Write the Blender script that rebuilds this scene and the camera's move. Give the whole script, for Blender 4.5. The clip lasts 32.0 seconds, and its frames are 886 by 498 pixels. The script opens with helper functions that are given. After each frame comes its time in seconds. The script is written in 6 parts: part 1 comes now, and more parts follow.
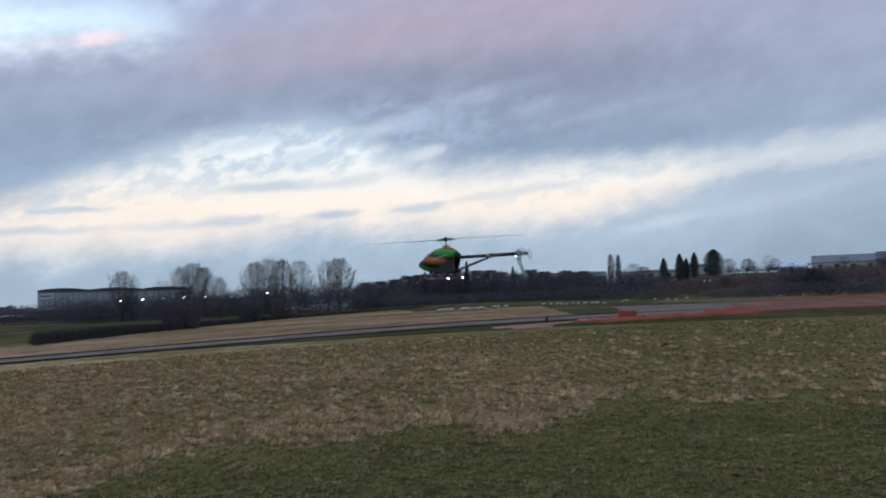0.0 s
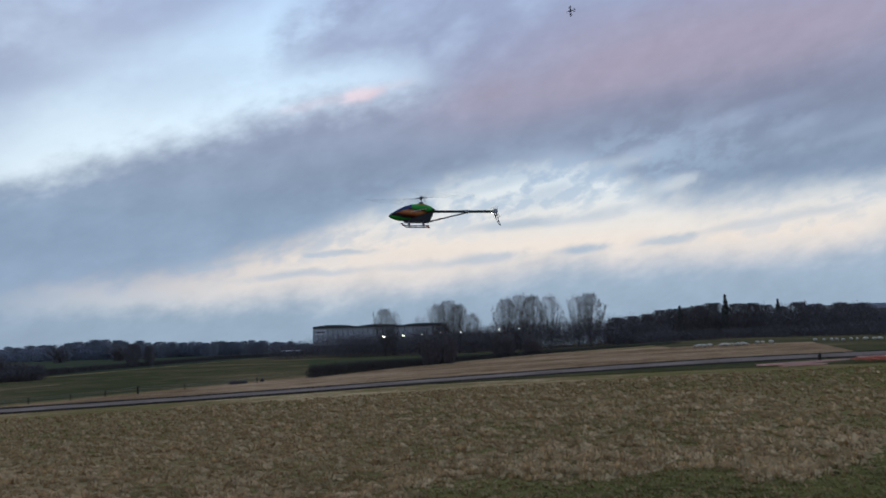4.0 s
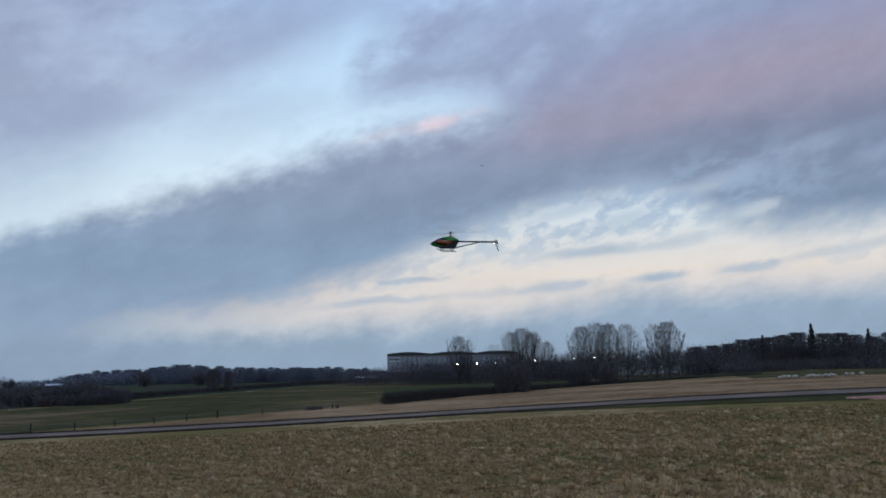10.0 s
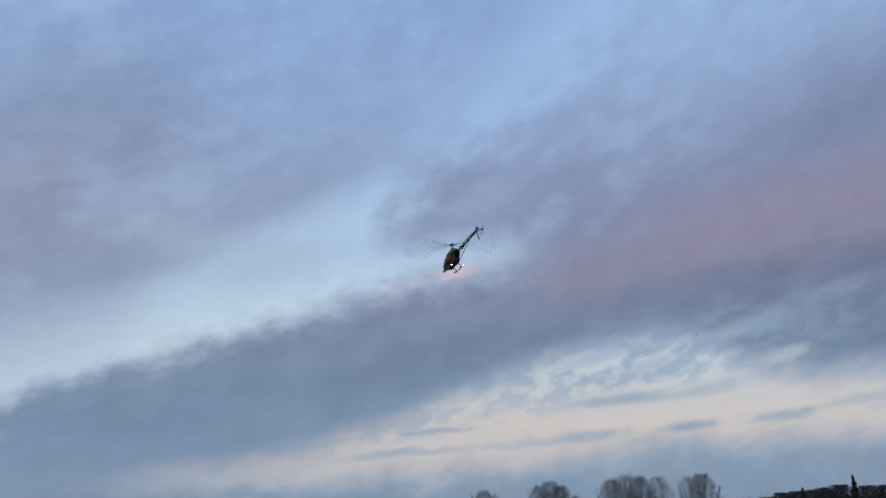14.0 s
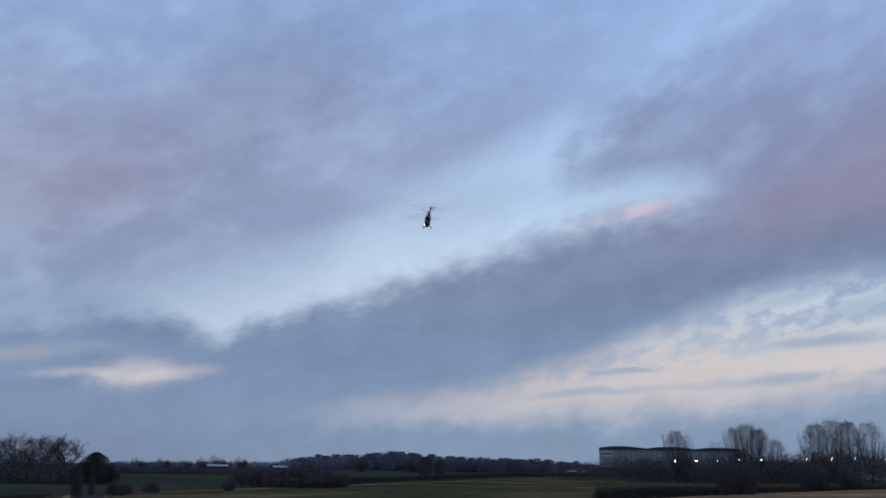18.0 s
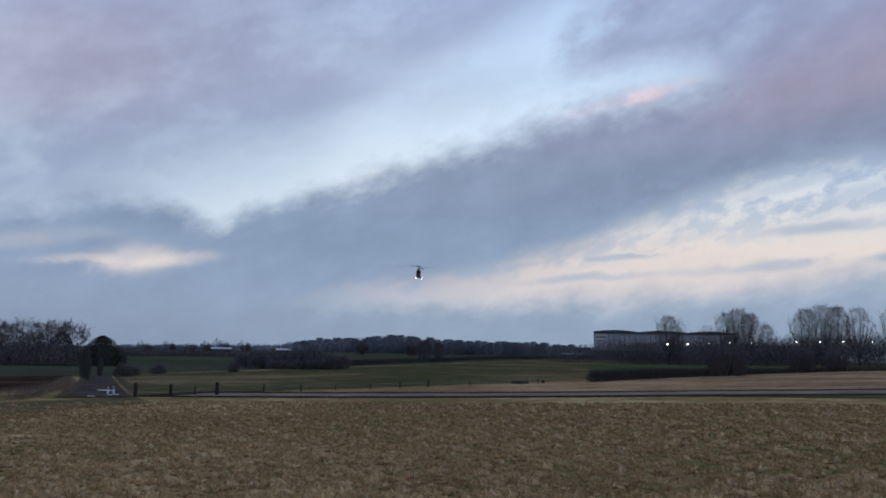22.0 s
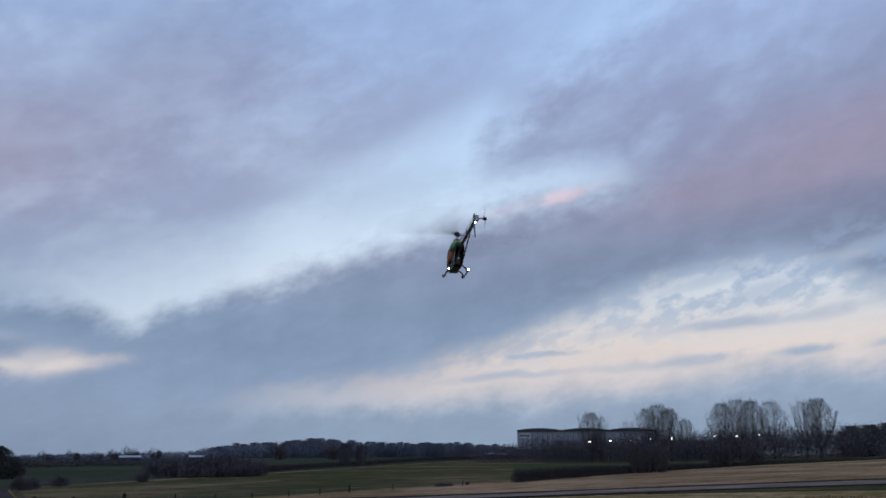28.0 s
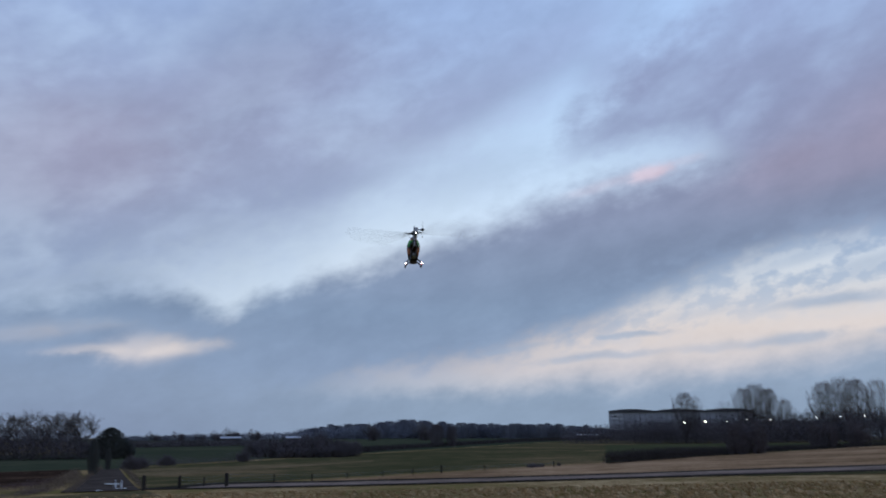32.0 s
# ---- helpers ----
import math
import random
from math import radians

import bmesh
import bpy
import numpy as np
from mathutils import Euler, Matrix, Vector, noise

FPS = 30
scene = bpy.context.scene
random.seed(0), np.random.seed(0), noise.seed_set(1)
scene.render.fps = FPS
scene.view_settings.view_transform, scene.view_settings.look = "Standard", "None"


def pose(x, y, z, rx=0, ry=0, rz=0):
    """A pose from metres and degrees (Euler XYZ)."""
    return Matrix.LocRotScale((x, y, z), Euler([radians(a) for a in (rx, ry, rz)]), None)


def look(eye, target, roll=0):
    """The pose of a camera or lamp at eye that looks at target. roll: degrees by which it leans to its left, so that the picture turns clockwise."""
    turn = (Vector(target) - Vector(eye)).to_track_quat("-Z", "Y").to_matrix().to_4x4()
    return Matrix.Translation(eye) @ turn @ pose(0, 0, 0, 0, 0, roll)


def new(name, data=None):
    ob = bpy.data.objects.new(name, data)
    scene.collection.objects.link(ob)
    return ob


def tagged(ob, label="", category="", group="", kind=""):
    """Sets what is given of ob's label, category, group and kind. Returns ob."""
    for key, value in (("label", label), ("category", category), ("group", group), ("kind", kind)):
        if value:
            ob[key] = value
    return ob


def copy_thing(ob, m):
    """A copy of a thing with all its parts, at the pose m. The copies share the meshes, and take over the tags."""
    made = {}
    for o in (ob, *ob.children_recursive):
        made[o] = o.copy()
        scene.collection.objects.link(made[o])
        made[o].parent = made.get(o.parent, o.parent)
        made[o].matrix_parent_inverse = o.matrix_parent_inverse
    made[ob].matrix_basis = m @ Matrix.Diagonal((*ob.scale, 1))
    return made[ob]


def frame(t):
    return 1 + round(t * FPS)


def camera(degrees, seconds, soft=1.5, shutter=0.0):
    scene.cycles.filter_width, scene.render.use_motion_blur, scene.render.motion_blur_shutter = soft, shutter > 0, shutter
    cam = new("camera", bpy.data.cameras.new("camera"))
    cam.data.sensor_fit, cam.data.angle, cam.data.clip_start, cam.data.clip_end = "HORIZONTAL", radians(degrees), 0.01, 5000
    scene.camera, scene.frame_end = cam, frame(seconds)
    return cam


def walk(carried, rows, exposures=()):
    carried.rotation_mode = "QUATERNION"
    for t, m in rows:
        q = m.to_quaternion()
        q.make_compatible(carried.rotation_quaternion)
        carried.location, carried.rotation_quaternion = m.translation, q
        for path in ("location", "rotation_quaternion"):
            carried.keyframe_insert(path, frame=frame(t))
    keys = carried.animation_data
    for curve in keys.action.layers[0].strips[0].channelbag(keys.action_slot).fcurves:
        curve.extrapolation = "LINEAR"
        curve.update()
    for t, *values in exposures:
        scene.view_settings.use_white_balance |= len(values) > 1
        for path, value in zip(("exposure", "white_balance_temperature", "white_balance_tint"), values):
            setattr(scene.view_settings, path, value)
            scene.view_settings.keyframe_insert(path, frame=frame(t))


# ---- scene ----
# ---- camera and its walk ----
cam = camera(56.44, 32.0, soft=1.65, shutter=0.55)
EYE = 1.6


def sight(yaw, pitch, roll):
    """The camera's pose from its heading, tilt and lean in degrees; it stands on one spot."""
    return pose(0, 0, EYE, 90 + pitch, 0, yaw) @ pose(0, 0, 0, 0, 0, -roll)


LOOKS = (
    (0.0, 0.00, 3.53, 1.43),
    (0.5, 3.26, 2.52, 0.71),
    (1.0, 7.08, 1.95, 0.27),
    (1.5, 10.83, 2.15, 0.94),
    (2.0, 11.80, 2.14, 0.54),
    (2.5, 12.66, 3.09, 1.57),
    (3.0, 13.75, 3.84, 1.42),
    (3.5, 15.45, 5.09, 1.36),
    (4.0, 17.14, 6.41, 1.49),
    (4.5, 18.48, 7.44, 1.48),
    (6.5, 15.69, 8.04, 1.45),
    (7.0, 15.58, 8.07, 1.28),
    (7.5, 17.23, 8.15, 0.94),
    (8.0, 18.96, 7.88, 0.83),
    (8.5, 20.36, 7.53, 0.74),
    (9.0, 21.29, 7.50, 0.82),
    (9.5, 21.85, 7.82, 0.82),
    (10.0, 22.25, 8.42, 0.91),
    (10.5, 22.61, 9.61, 1.03),
    (11.0, 22.51, 10.95, 0.91),
    (11.5, 22.00, 12.42, 0.82),
    (12.0, 21.58, 13.74, 0.90),
    (12.5, 20.88, 15.27, 1.02),
    (13.0, 21.01, 16.94, 1.21),
    (13.5, 22.13, 18.85, 1.25),
    (15.5, 28.47, 17.54, -0.35),
    (16.0, 29.74, 17.55, -0.52),
    (16.5, 32.55, 17.57, -0.73),
    (17.0, 34.81, 17.34, -0.85),
    (17.5, 36.03, 15.20, -1.02),
    (18.0, 36.91, 14.54, -1.28),
    (18.5, 37.97, 13.96, -1.61),
    (19.0, 38.66, 12.20, -1.58),
    (19.5, 39.21, 9.14, -1.63),
    (20.0, 39.55, 7.07, -1.69),
    (20.5, 38.85, 6.29, -1.72),
    (21.0, 37.94, 6.77, -1.70),
    (21.5, 36.91, 7.23, -1.50),
    (22.0, 36.62, 6.71, -1.26),
    (22.5, 36.53, 5.59, -1.14),
    (23.0, 36.58, 5.41, -1.14),
    (23.5, 36.94, 6.06, -0.96),
    (24.0, 37.04, 6.69, -0.85),
    (24.5, 36.82, 7.27, -0.85),
    (25.0, 36.10, 8.34, -0.87),
    (25.5, 35.01, 10.24, -0.83),
    (26.0, 34.21, 11.91, -0.60),
    (26.5, 33.40, 13.77, -0.28),
    (28.5, 30.56, 13.66, 0.10),
    (29.0, 30.16, 14.81, 0.08),
    (29.5, 30.33, 15.56, 0.10),
    (30.0, 31.21, 14.55, 0.25),
    (30.5, 32.66, 12.17, 0.44),
    (31.0, 33.89, 10.51, 0.59),
    (31.5, 34.78, 10.76, 0.49),
    (32.0, 37.31, 12.37, 0.11),
)
walk(cam, [(t, sight(y, p, r)) for t, y, p, r in LOOKS],
     exposures=((0.0, 0.4, 6700, 6), (3.0, 0.36, 6650, 6), (4.2, 0.14, 6550, 6), (8.0, 0.06, 6450, 5), (11.6, -0.04, 6300, 5), (12.6, -0.24, 6250, 5), (13.4, -0.32, 6200, 6), (15.4, -0.3, 6100, 8),
                (17.0, -0.33, 6000, 10), (19.0, -0.1, 6150, 10), (20.5, 0.04, 6400, 10), (22.0, 0.03, 6450, 10), (26.0, 0.0, 6500, 10), (29.0, -0.08, 6250, 10), (32.0, -0.06, 6250, 10)))


# ---- world: dusk sky with broken cloud ----
def lin(r, g, b):
    """A colour from its 0 to 255 screen values."""
    return tuple(((c / 255 + 0.055) / 1.055) ** 2.4 if c > 10 else c / 255 / 12.92 for c in (r, g, b)) + (1.0,)


world = bpy.data.worlds.new("dusk_sky")
scene.world = world
world.use_nodes = True
wt = world.node_tree
wt.nodes.clear()


def wnode(kind, operation="", vector_type="", interpolation_type=""):
    n = wt.nodes.new("ShaderNode" + kind)
    if operation:
        n.operation = operation
    if vector_type:
        n.vector_type = vector_type
    if interpolation_type:
        n.interpolation_type = interpolation_type
    return n


def plug(a, b):
    wt.links.new(a, b)


def wmath(op, a, b=None, c=None, clamp=False):
    n = wnode("Math", op)
    n.use_clamp = clamp
    for i, v in enumerate((a, b, c)):
        if v is None:
            continue
        if isinstance(v, (int, float)):
            n.inputs[i].default_value = v
        else:
            plug(v, n.inputs[i])
    return n.outputs[0]


def wramp(fac, stops, mode="EASE"):
    n = wnode("ValToRGB")
    n.color_ramp.interpolation = mode
    el = n.color_ramp.elements
    while len(el) < len(stops):
        el.new(0.5)
    for e, (p, c) in zip(el, stops):
        e.position, e.color = p, c
    plug(fac, n.inputs[0])
    return n.outputs[0]


def wmix(fac, a, b, mode="MIX"):
    n = wnode("Mix")
    n.data_type, n.blend_type = "RGBA", mode
    for s, v in ((0, fac), (6, a), (7, b)):
        if isinstance(v, (int, float, tuple)):
            n.inputs[s].default_value = v
        else:
            plug(v, n.inputs[s])
    return n.outputs[2]


coord = wnode("TexCoord")
split = wnode("SeparateXYZ")
plug(coord.outputs["Generated"], split.inputs[0])
DEG = 180 / math.pi
azim = wmath("MULTIPLY", wmath("ARCTAN2", split.outputs[0], split.outputs[1]), DEG)
elev = wmath("MULTIPLY", wmath("ARCSINE", split.outputs[2]), DEG)
# slow and quick folds of the cloud, drawn out along the wind
lean = wmath("MULTIPLY_ADD", azim, -0.22, elev)
folds = wnode("CombineXYZ")
plug(wmath("MULTIPLY", azim, 0.17), folds.inputs[0])
plug(wmath("MULTIPLY", lean, 0.27), folds.inputs[1])


def billow(scale, detail, rough=0.5, twist=0.0):
    n = wnode("TexNoise")
    n.inputs["Scale"].default_value, n.inputs["Detail"].default_value = scale, detail
    n.inputs["Roughness"].default_value, n.inputs["Distortion"].default_value = rough, twist
    plug(folds.outputs[0], n.inputs["Vector"])
    return n


slow, quick, small, fine = billow(0.75, 3.0, 0.5), billow(2.0, 3.0, 0.5, 0.15), billow(4.6, 3.0, 0.5), billow(10.5, 5.0, 0.6, 0.3)
wander = wmath("ADD", wmath("MULTIPLY_ADD", slow.outputs["Fac"], 3.0, -1.5),
               wmath("ADD", wmath("MULTIPLY_ADD", quick.outputs["Fac"], 2.8, -1.4), wmath("MULTIPLY_ADD", small.outputs["Fac"], 1.7, -0.85)))
wander = wmath("ADD", wander, wmath("MULTIPLY_ADD", fine.outputs["Fac"], 0.6, -0.3))
turned = wnode("CombineXYZ")
puffed = wmath("MULTIPLY_ADD", small.outputs["Fac"], 2.6, wmath("MULTIPLY_ADD", fine.outputs["Fac"], 1.0, -1.8))
plug(wmath("ADD", wmath("MULTIPLY_ADD", slow.outputs["Fac"], 3.0, wmath("MULTIPLY_ADD", quick.outputs["Fac"], 2.4, wmath("ADD", azim, -2.7))), puffed), turned.inputs[0])
plug(wmath("MULTIPLY_ADD", wander, 0.26, elev), turned.inputs[1])


def edge(points):
    """A cloud's edge: its height in degrees at headings from -80 to 60 degrees, right positive."""
    return wmath("MULTIPLY", wramp(wmath("MULTIPLY_ADD", azim, 1 / 140, 80 / 140, clamp=True),
                                   tuple(((u + 80) / 140, (v / 50, v / 50, v / 50, 1)) for u, v in points), "LINEAR"), 50.0)


def side_of(line, soft, ragged, above):
    n = wnode("MapRange", interpolation_type="SMOOTHSTEP")
    d = wmath("SUBTRACT", wmath("MULTIPLY_ADD", wander, ragged, elev), line)
    plug(wmath("DIVIDE", d, soft), n.inputs["Value"])
    for k, v in (("From Min", -1.0), ("From Max", 1.0), ("To Min", 0.0 if above else 1.0), ("To Max", 1.0 if above else 0.0)):
        n.inputs[k].default_value = v
    return n.outputs[0]


def height_tone(stops):
    return wramp(wmath("DIVIDE", elev, 60.0, clamp=True), tuple((v / 60, lin(*c)) for v, c in stops), "LINEAR")


def puff(u, v, long, high, tilt, crisp=0.25):
    """The mask of one small cloud: heading, height, half lengths and tilt in degrees."""
    m = wnode("Mapping", vector_type="TEXTURE")
    m.inputs["Location"].default_value = (u, v, 0)
    m.inputs["Rotation"].default_value = (0, 0, radians(tilt))
    m.inputs["Scale"].default_value = (long, high, 1)
    plug(turned.outputs[0], m.inputs[0])
    d = wnode("VectorMath", operation="DOT_PRODUCT")
    plug(m.outputs[0], d.inputs[0])
    plug(m.outputs[0], d.inputs[1])
    s = wnode("MapRange", interpolation_type="SMOOTHSTEP")
    plug(wmath("POWER", 0.42, d.outputs["Value"]), s.inputs["Value"])
    s.inputs["From Min"].default_value, s.inputs["From Max"].default_value = crisp, 1.0 - 0.35 * crisp
    return s.outputs[0]


def gather(rows, crisp):
    """Several small clouds as one mask; the last number of a row is its weight."""
    total = 0.0
    for *place, weight in rows:
        total = wmath("MULTIPLY_ADD", puff(*place, crisp), weight, total)
    return wmath("MINIMUM", total, 1.0)


clear_sky = height_tone(((0, (190, 198, 210)), (4, (207, 198, 199)), (6.5, (223, 209, 203)), (9.5, (212, 213, 218)), (13, (207, 219, 234)),
                         (19, (196, 216, 240)), (26, (178, 204, 240)), (38, (166, 194, 236)), (60, (130, 160, 215))))
west = wmath("MULTIPLY_ADD", azim, -0.1, -3.8, clamp=True)
clear_sky = wmix(wmath("MULTIPLY", west, side_of(edge(((-80, 6.8), (60, 6.8))), 1.0, 0.2, True)), clear_sky, height_tone(((6, (205, 214, 226)), (12, (206, 219, 234)), (20, (196, 216, 240)))))
# the high mauve cloud, the cloud across the channel, and the long slate bank with its sharp upper edge
high_line = edge(((-80, 4), (-66.4, 5.2), (-61.8, 7.2), (-58.4, 8.8), (-55.6, 10.0), (-50.1, 12.0), (-46.2, 13.6), (-43.6, 15.6), (-40.8, 17.2),
                  (-37.7, 18.8), (-33.7, 20.9), (-29.7, 23.0), (-26, 25.8), (-21, 29), (-15, 34), (-5, 42), (60, 49)))
high_tone = height_tone(((6, (140, 157, 185)), (13, (149, 160, 187)), (20, (156, 163, 191)), (28, (156, 175, 212)), (40, (150, 176, 222)), (60, (125, 150, 205))))
thin = wnode("MapRange", interpolation_type="SMOOTHSTEP")
plug(wmath("MULTIPLY_ADD", quick.outputs["Fac"], 0.5, slow.outputs["Fac"]), thin.inputs["Value"])
for k, v in (("From Min", 0.98), ("From Max", 0.6), ("To Min", 0.72), ("To Max", 1.0)):
    thin.inputs[k].default_value = v
sky = wmix(wmath("MULTIPLY", side_of(high_line, 4.2, 1.3, True), thin.outputs[0]), clear_sky, high_tone)
across_top = edge(((-80, 0), (-31, 12), (-29, 18.5), (-27.5, 21), (-25.5, 23), (-22, 26.3), (-17, 29), (-8, 34), (0, 38), (10, 44), (60, 49)))
across_low = edge(((-80, 19), (-30, 18.6), (-27, 18.8), (-22, 19.2), (-18.5, 19.0), (-15.5, 16.5), (-12, 12), (60, 10)))
across_tone = height_tone(((10, (136, 149, 178)), (18, (143, 151, 182)), (23, (147, 156, 188)), (27, (156, 170, 206)), (31, (164, 184, 220)), (40, (158, 180, 222)), (60, (125, 150, 205))))
sky = wmix(wmath("MULTIPLY", wmath("MULTIPLY", side_of(across_top, 3.4, 1.3, False), side_of(across_low, 1.7, 0.8, True)), thin.outputs[0]), sky, across_tone)
bank_top = edge(((-80, 8), (-66.5, 8.3), (-63, 8.1), (-60, 8.9), (-58, 9.1), (-55.5, 8.9), (-53.4, 8.2), (-51.8, 7.7), (-50.4, 8.7), (-48.8, 9.5), (-45.1, 10.5),
                 (-42, 11.3), (-38.9, 12.4), (-35.3, 13.5), (-32.1, 14.6), (-28.4, 15.6), (-24.4, 16.5), (-20.8, 17.2), (-17.3, 18.3), (-13, 20.2), (-6.7, 22.5), (5, 25), (60, 26)))
bank_low = edge(((-80, 0), (-48, 1.5), (-45, 2.7), (-41.6, 3.5), (-37.1, 4.0), (-34, 4.8), (-30.2, 5.8), (-27.1, 6.7), (-24, 8.2), (-18.7, 9.9), (-13, 11.6),
                 (-9, 12.7), (-7, 12.2), (-5.2, 11), (-3.2, 9.5), (0.8, 8.7), (6.7, 8.8), (12.4, 9.0), (19.7, 8.9), (24.5, 9.4), (28.6, 9.7), (60, 11)))
bank_tone = wmix(wmath("MULTIPLY_ADD", slow.outputs["Fac"], 0.9, wmath("MULTIPLY_ADD", quick.outputs["Fac"], 0.8, -0.35), clamp=True),
                 height_tone(((3, (133, 149, 175)), (8, (128, 145, 172)), (12, (128, 140, 166)), (16, (135, 141, 168)), (22, (146, 150, 180)), (28, (152, 163, 197)))),
                 height_tone(((3, (141, 156, 182)), (8, (139, 156, 181)), (12, (139, 151, 176)), (16, (147, 152, 178)), (22, (150, 152, 182)), (28, (152, 164, 198)))))
bank_mask = wmath("MULTIPLY", side_of(bank_top, edge(((-80, 1.4), (-56, 1.4), (-50, 1.2), (-30, 1.75), (-22, 2.2), (-12, 3.5), (60, 4))), 0.7, False), side_of(bank_low, 1.6, 0.65, True))
# the heavy undersides of the bank
under = gather(((3, 15.2, 10, 2.8, 4, 0.5), (-8, 14.4, 9, 2.4, 8, 0.3), (-22, 11.3, 9, 1.8, 16, 0.28), (-35, 8.6, 8, 1.2, 14, 0.25), (-45, 7.0, 5, 1.0, 8, 0.15), (12, 14.8, 9, 2.8, 2, 0.5),
                (-56, 8.2, 4, 0.8, 0, 0.45), (5.0, 10.8, 5, 1.0, 5, 0.6), (13, 10.4, 6, 1.0, 8, 0.5), (-28, 10.5, 5, 1.0, 16, 0.15)), 0.0)
bank_tone = wmix(wmath("MULTIPLY", under, 0.68), bank_tone, height_tone(((5, (114, 131, 157)), (9, (108, 124, 150)), (13, (108, 117, 142)), (16, (112, 114, 138)))))
holes = gather(((-57.2, 5.15, 2.4, 1.0, 8, 0.62), (-60.4, 4.95, 2.4, 0.38, 2, 0.5), (-54.6, 5.3, 2.4, 0.5, 8, 0.5), (-64.6, 5.9, 2.6, 0.5, 4, 0.35), (-61.5, 6.6, 3.0, 0.5, 2, 0.2), (2.9, 14.0, 4.2, 0.55, 12, 0.5), (-3.4, 12.2, 3.0, 0.6, 14, 0.6),
                (6.5, 13.1, 2.2, 0.5, 16, 0.4), (-1.4, 10.1, 1.6, 0.5, 10, 0.5), (12, 12.6, 4, 0.4, 10, 0.25), (-15, 20.6, 3.0, 0.5, 15, 0.2)), 0.02)
sky = wmix(wmath("MULTIPLY", bank_mask, wmath("SUBTRACT", 1.0, holes)), sky, bank_tone)
veil = gather(((-30.0, 25.5, 6.0, 1.7, 20, 0.5), (-24.5, 24.6, 3.0, 1.4, 12, 0.5), (-36.5, 21.6, 4.5, 1.1, 22, 0.4), (-46.0, 16.4, 5.0, 1.0, 16, 0.35), (-20.0, 31.0, 6.0, 1.8, 15, 0.12),
               (-29.0, 29.5, 4.0, 1.2, 14, 0.2), (-40.0, 25.0, 3.0, 0.9, 20, 0.3)), 0.0)
sky = wmix(wmath("MULTIPLY", veil, wmath("SUBTRACT", 1.0, bank_mask)), sky, across_tone)
gloom = gather(((9.0, 26.0, 8.0, 4.5, 5, 0.6), (21.0, 22.5, 8.0, 4.0, 5, 0.4), (-34.0, 17.6, 6.0, 1.6, 16, 0.18), (-49.0, 26.5, 7.0, 4.0, 12, 0.5), (-56.0, 20.0, 6.0, 2.5, 8, 0.3), (0.0, 23.5, 7.0, 2.0, 8, 0.35)), 0.0)
sky = wmix(gloom, sky, height_tone(((16, (126, 134, 162)), (28, (132, 142, 174)))))
# small dark clouds afloat in the bright strip, and the haze bank along the skyline
floats = gather(((-12.1, 7.9, 4.6, 0.42, 4, 0.75), (-14.0, 5.7, 2.4, 0.42, 4, 0.7), (-7.9, 5.95, 1.9, 0.32, 6, 0.95), (-1.7, 6.4, 2.2, 0.4, 4, 0.75), (-24.5, 6.3, 2.8, 0.26, 2, 0.8),
                 (-25.5, 5.0, 3.4, 0.3, 2, 0.6), (3.9, 7.2, 3.6, 0.35, 6, 0.5), (-9.8, 9.9, 3.0, 0.7, 12, 0.5), (-5.6, 8.4, 2.6, 0.5, 10, 0.4), (-20, 7.6, 3, 0.4, 10, 0.3),
                 (-13.5, 10.7, 3.4, 0.4, 14, 0.35), (-32.5, 5.4, 2.2, 0.2, 8, 0.5), (-29, 4.6, 2.0, 0.25, 4, 0.55), (8.5, 7.6, 2.0, 0.3, 8, 0.35), (-18.5, 5.4, 3.0, 0.3, 2, 0.4)), 0.04)
scud = wnode("MapRange", interpolation_type="SMOOTHSTEP")
plug(wmath("MULTIPLY_ADD", small.outputs["Fac"], 0.8, wmath("MULTIPLY_ADD", fine.outputs["Fac"], 0.3, wmath("MULTIPLY_ADD", quick.outputs["Fac"], 0.9, 0.1))), scud.inputs["Value"])
for k, v in (("From Min", 0.98), ("From Max", 1.26), ("To Min", 0.0), ("To Max", 0.85)):
    scud.inputs[k].default_value = v
scud_zone = gather(((-9.0, 10.6, 13.0, 2.4, 9, 1.0), (8.0, 7.6, 9.0, 1.2, 8, 0.5), (-26, 6.6, 9.0, 1.2, 8, 0.4)), 0.0)
floats = wmath("MAXIMUM", floats, wmath("MULTIPLY", scud.outputs[0], wmath("MULTIPLY", scud_zone, 0.9)))
sky = wmix(wmath("MULTIPLY", floats, 0.9), sky, height_tone(((4, (158, 171, 192)), (7, (152, 168, 190)), (11, (150, 168, 194)))))
haze_top = edge(((-80, 4), (-46, 3.2), (-37.8, 2.9), (-30.2, 3.0), (-19.1, 3.9), (-8.7, 5.0), (4.6, 5.0), (8.5, 5.3), (11.6, 5.8), (15.3, 6.7), (18.3, 7.7), (20.8, 8.3), (24.5, 8.8), (28.6, 9.2), (60, 11)))
haze_tone = wmix(side_of(edge(((-80, 3), (60, 3))), 2.5, 0.8, True), lin(139, 155, 177),
                 height_tone(((2, (147, 163, 185)), (6, (154, 168, 190)), (9, (142, 156, 180)), (12, (132, 148, 174)))))
haze_tone = wmix(wmath("MULTIPLY_ADD", azim, -0.05, -1.9, clamp=True), haze_tone, height_tone(((0, (129, 142, 167)), (3, (139, 153, 177)), (6, (143, 158, 183)))))
wisps = gather(((21.3, 5.7, 4.0, 0.6, 12, 0.16), (26.5, 6.9, 3.0, 0.5, 14, 0.16), (15, 4.9, 3.0, 0.4, 8, 0.3), (22.9, 8.9, 1.8, 0.25, 8, 0.4)), 0.1)
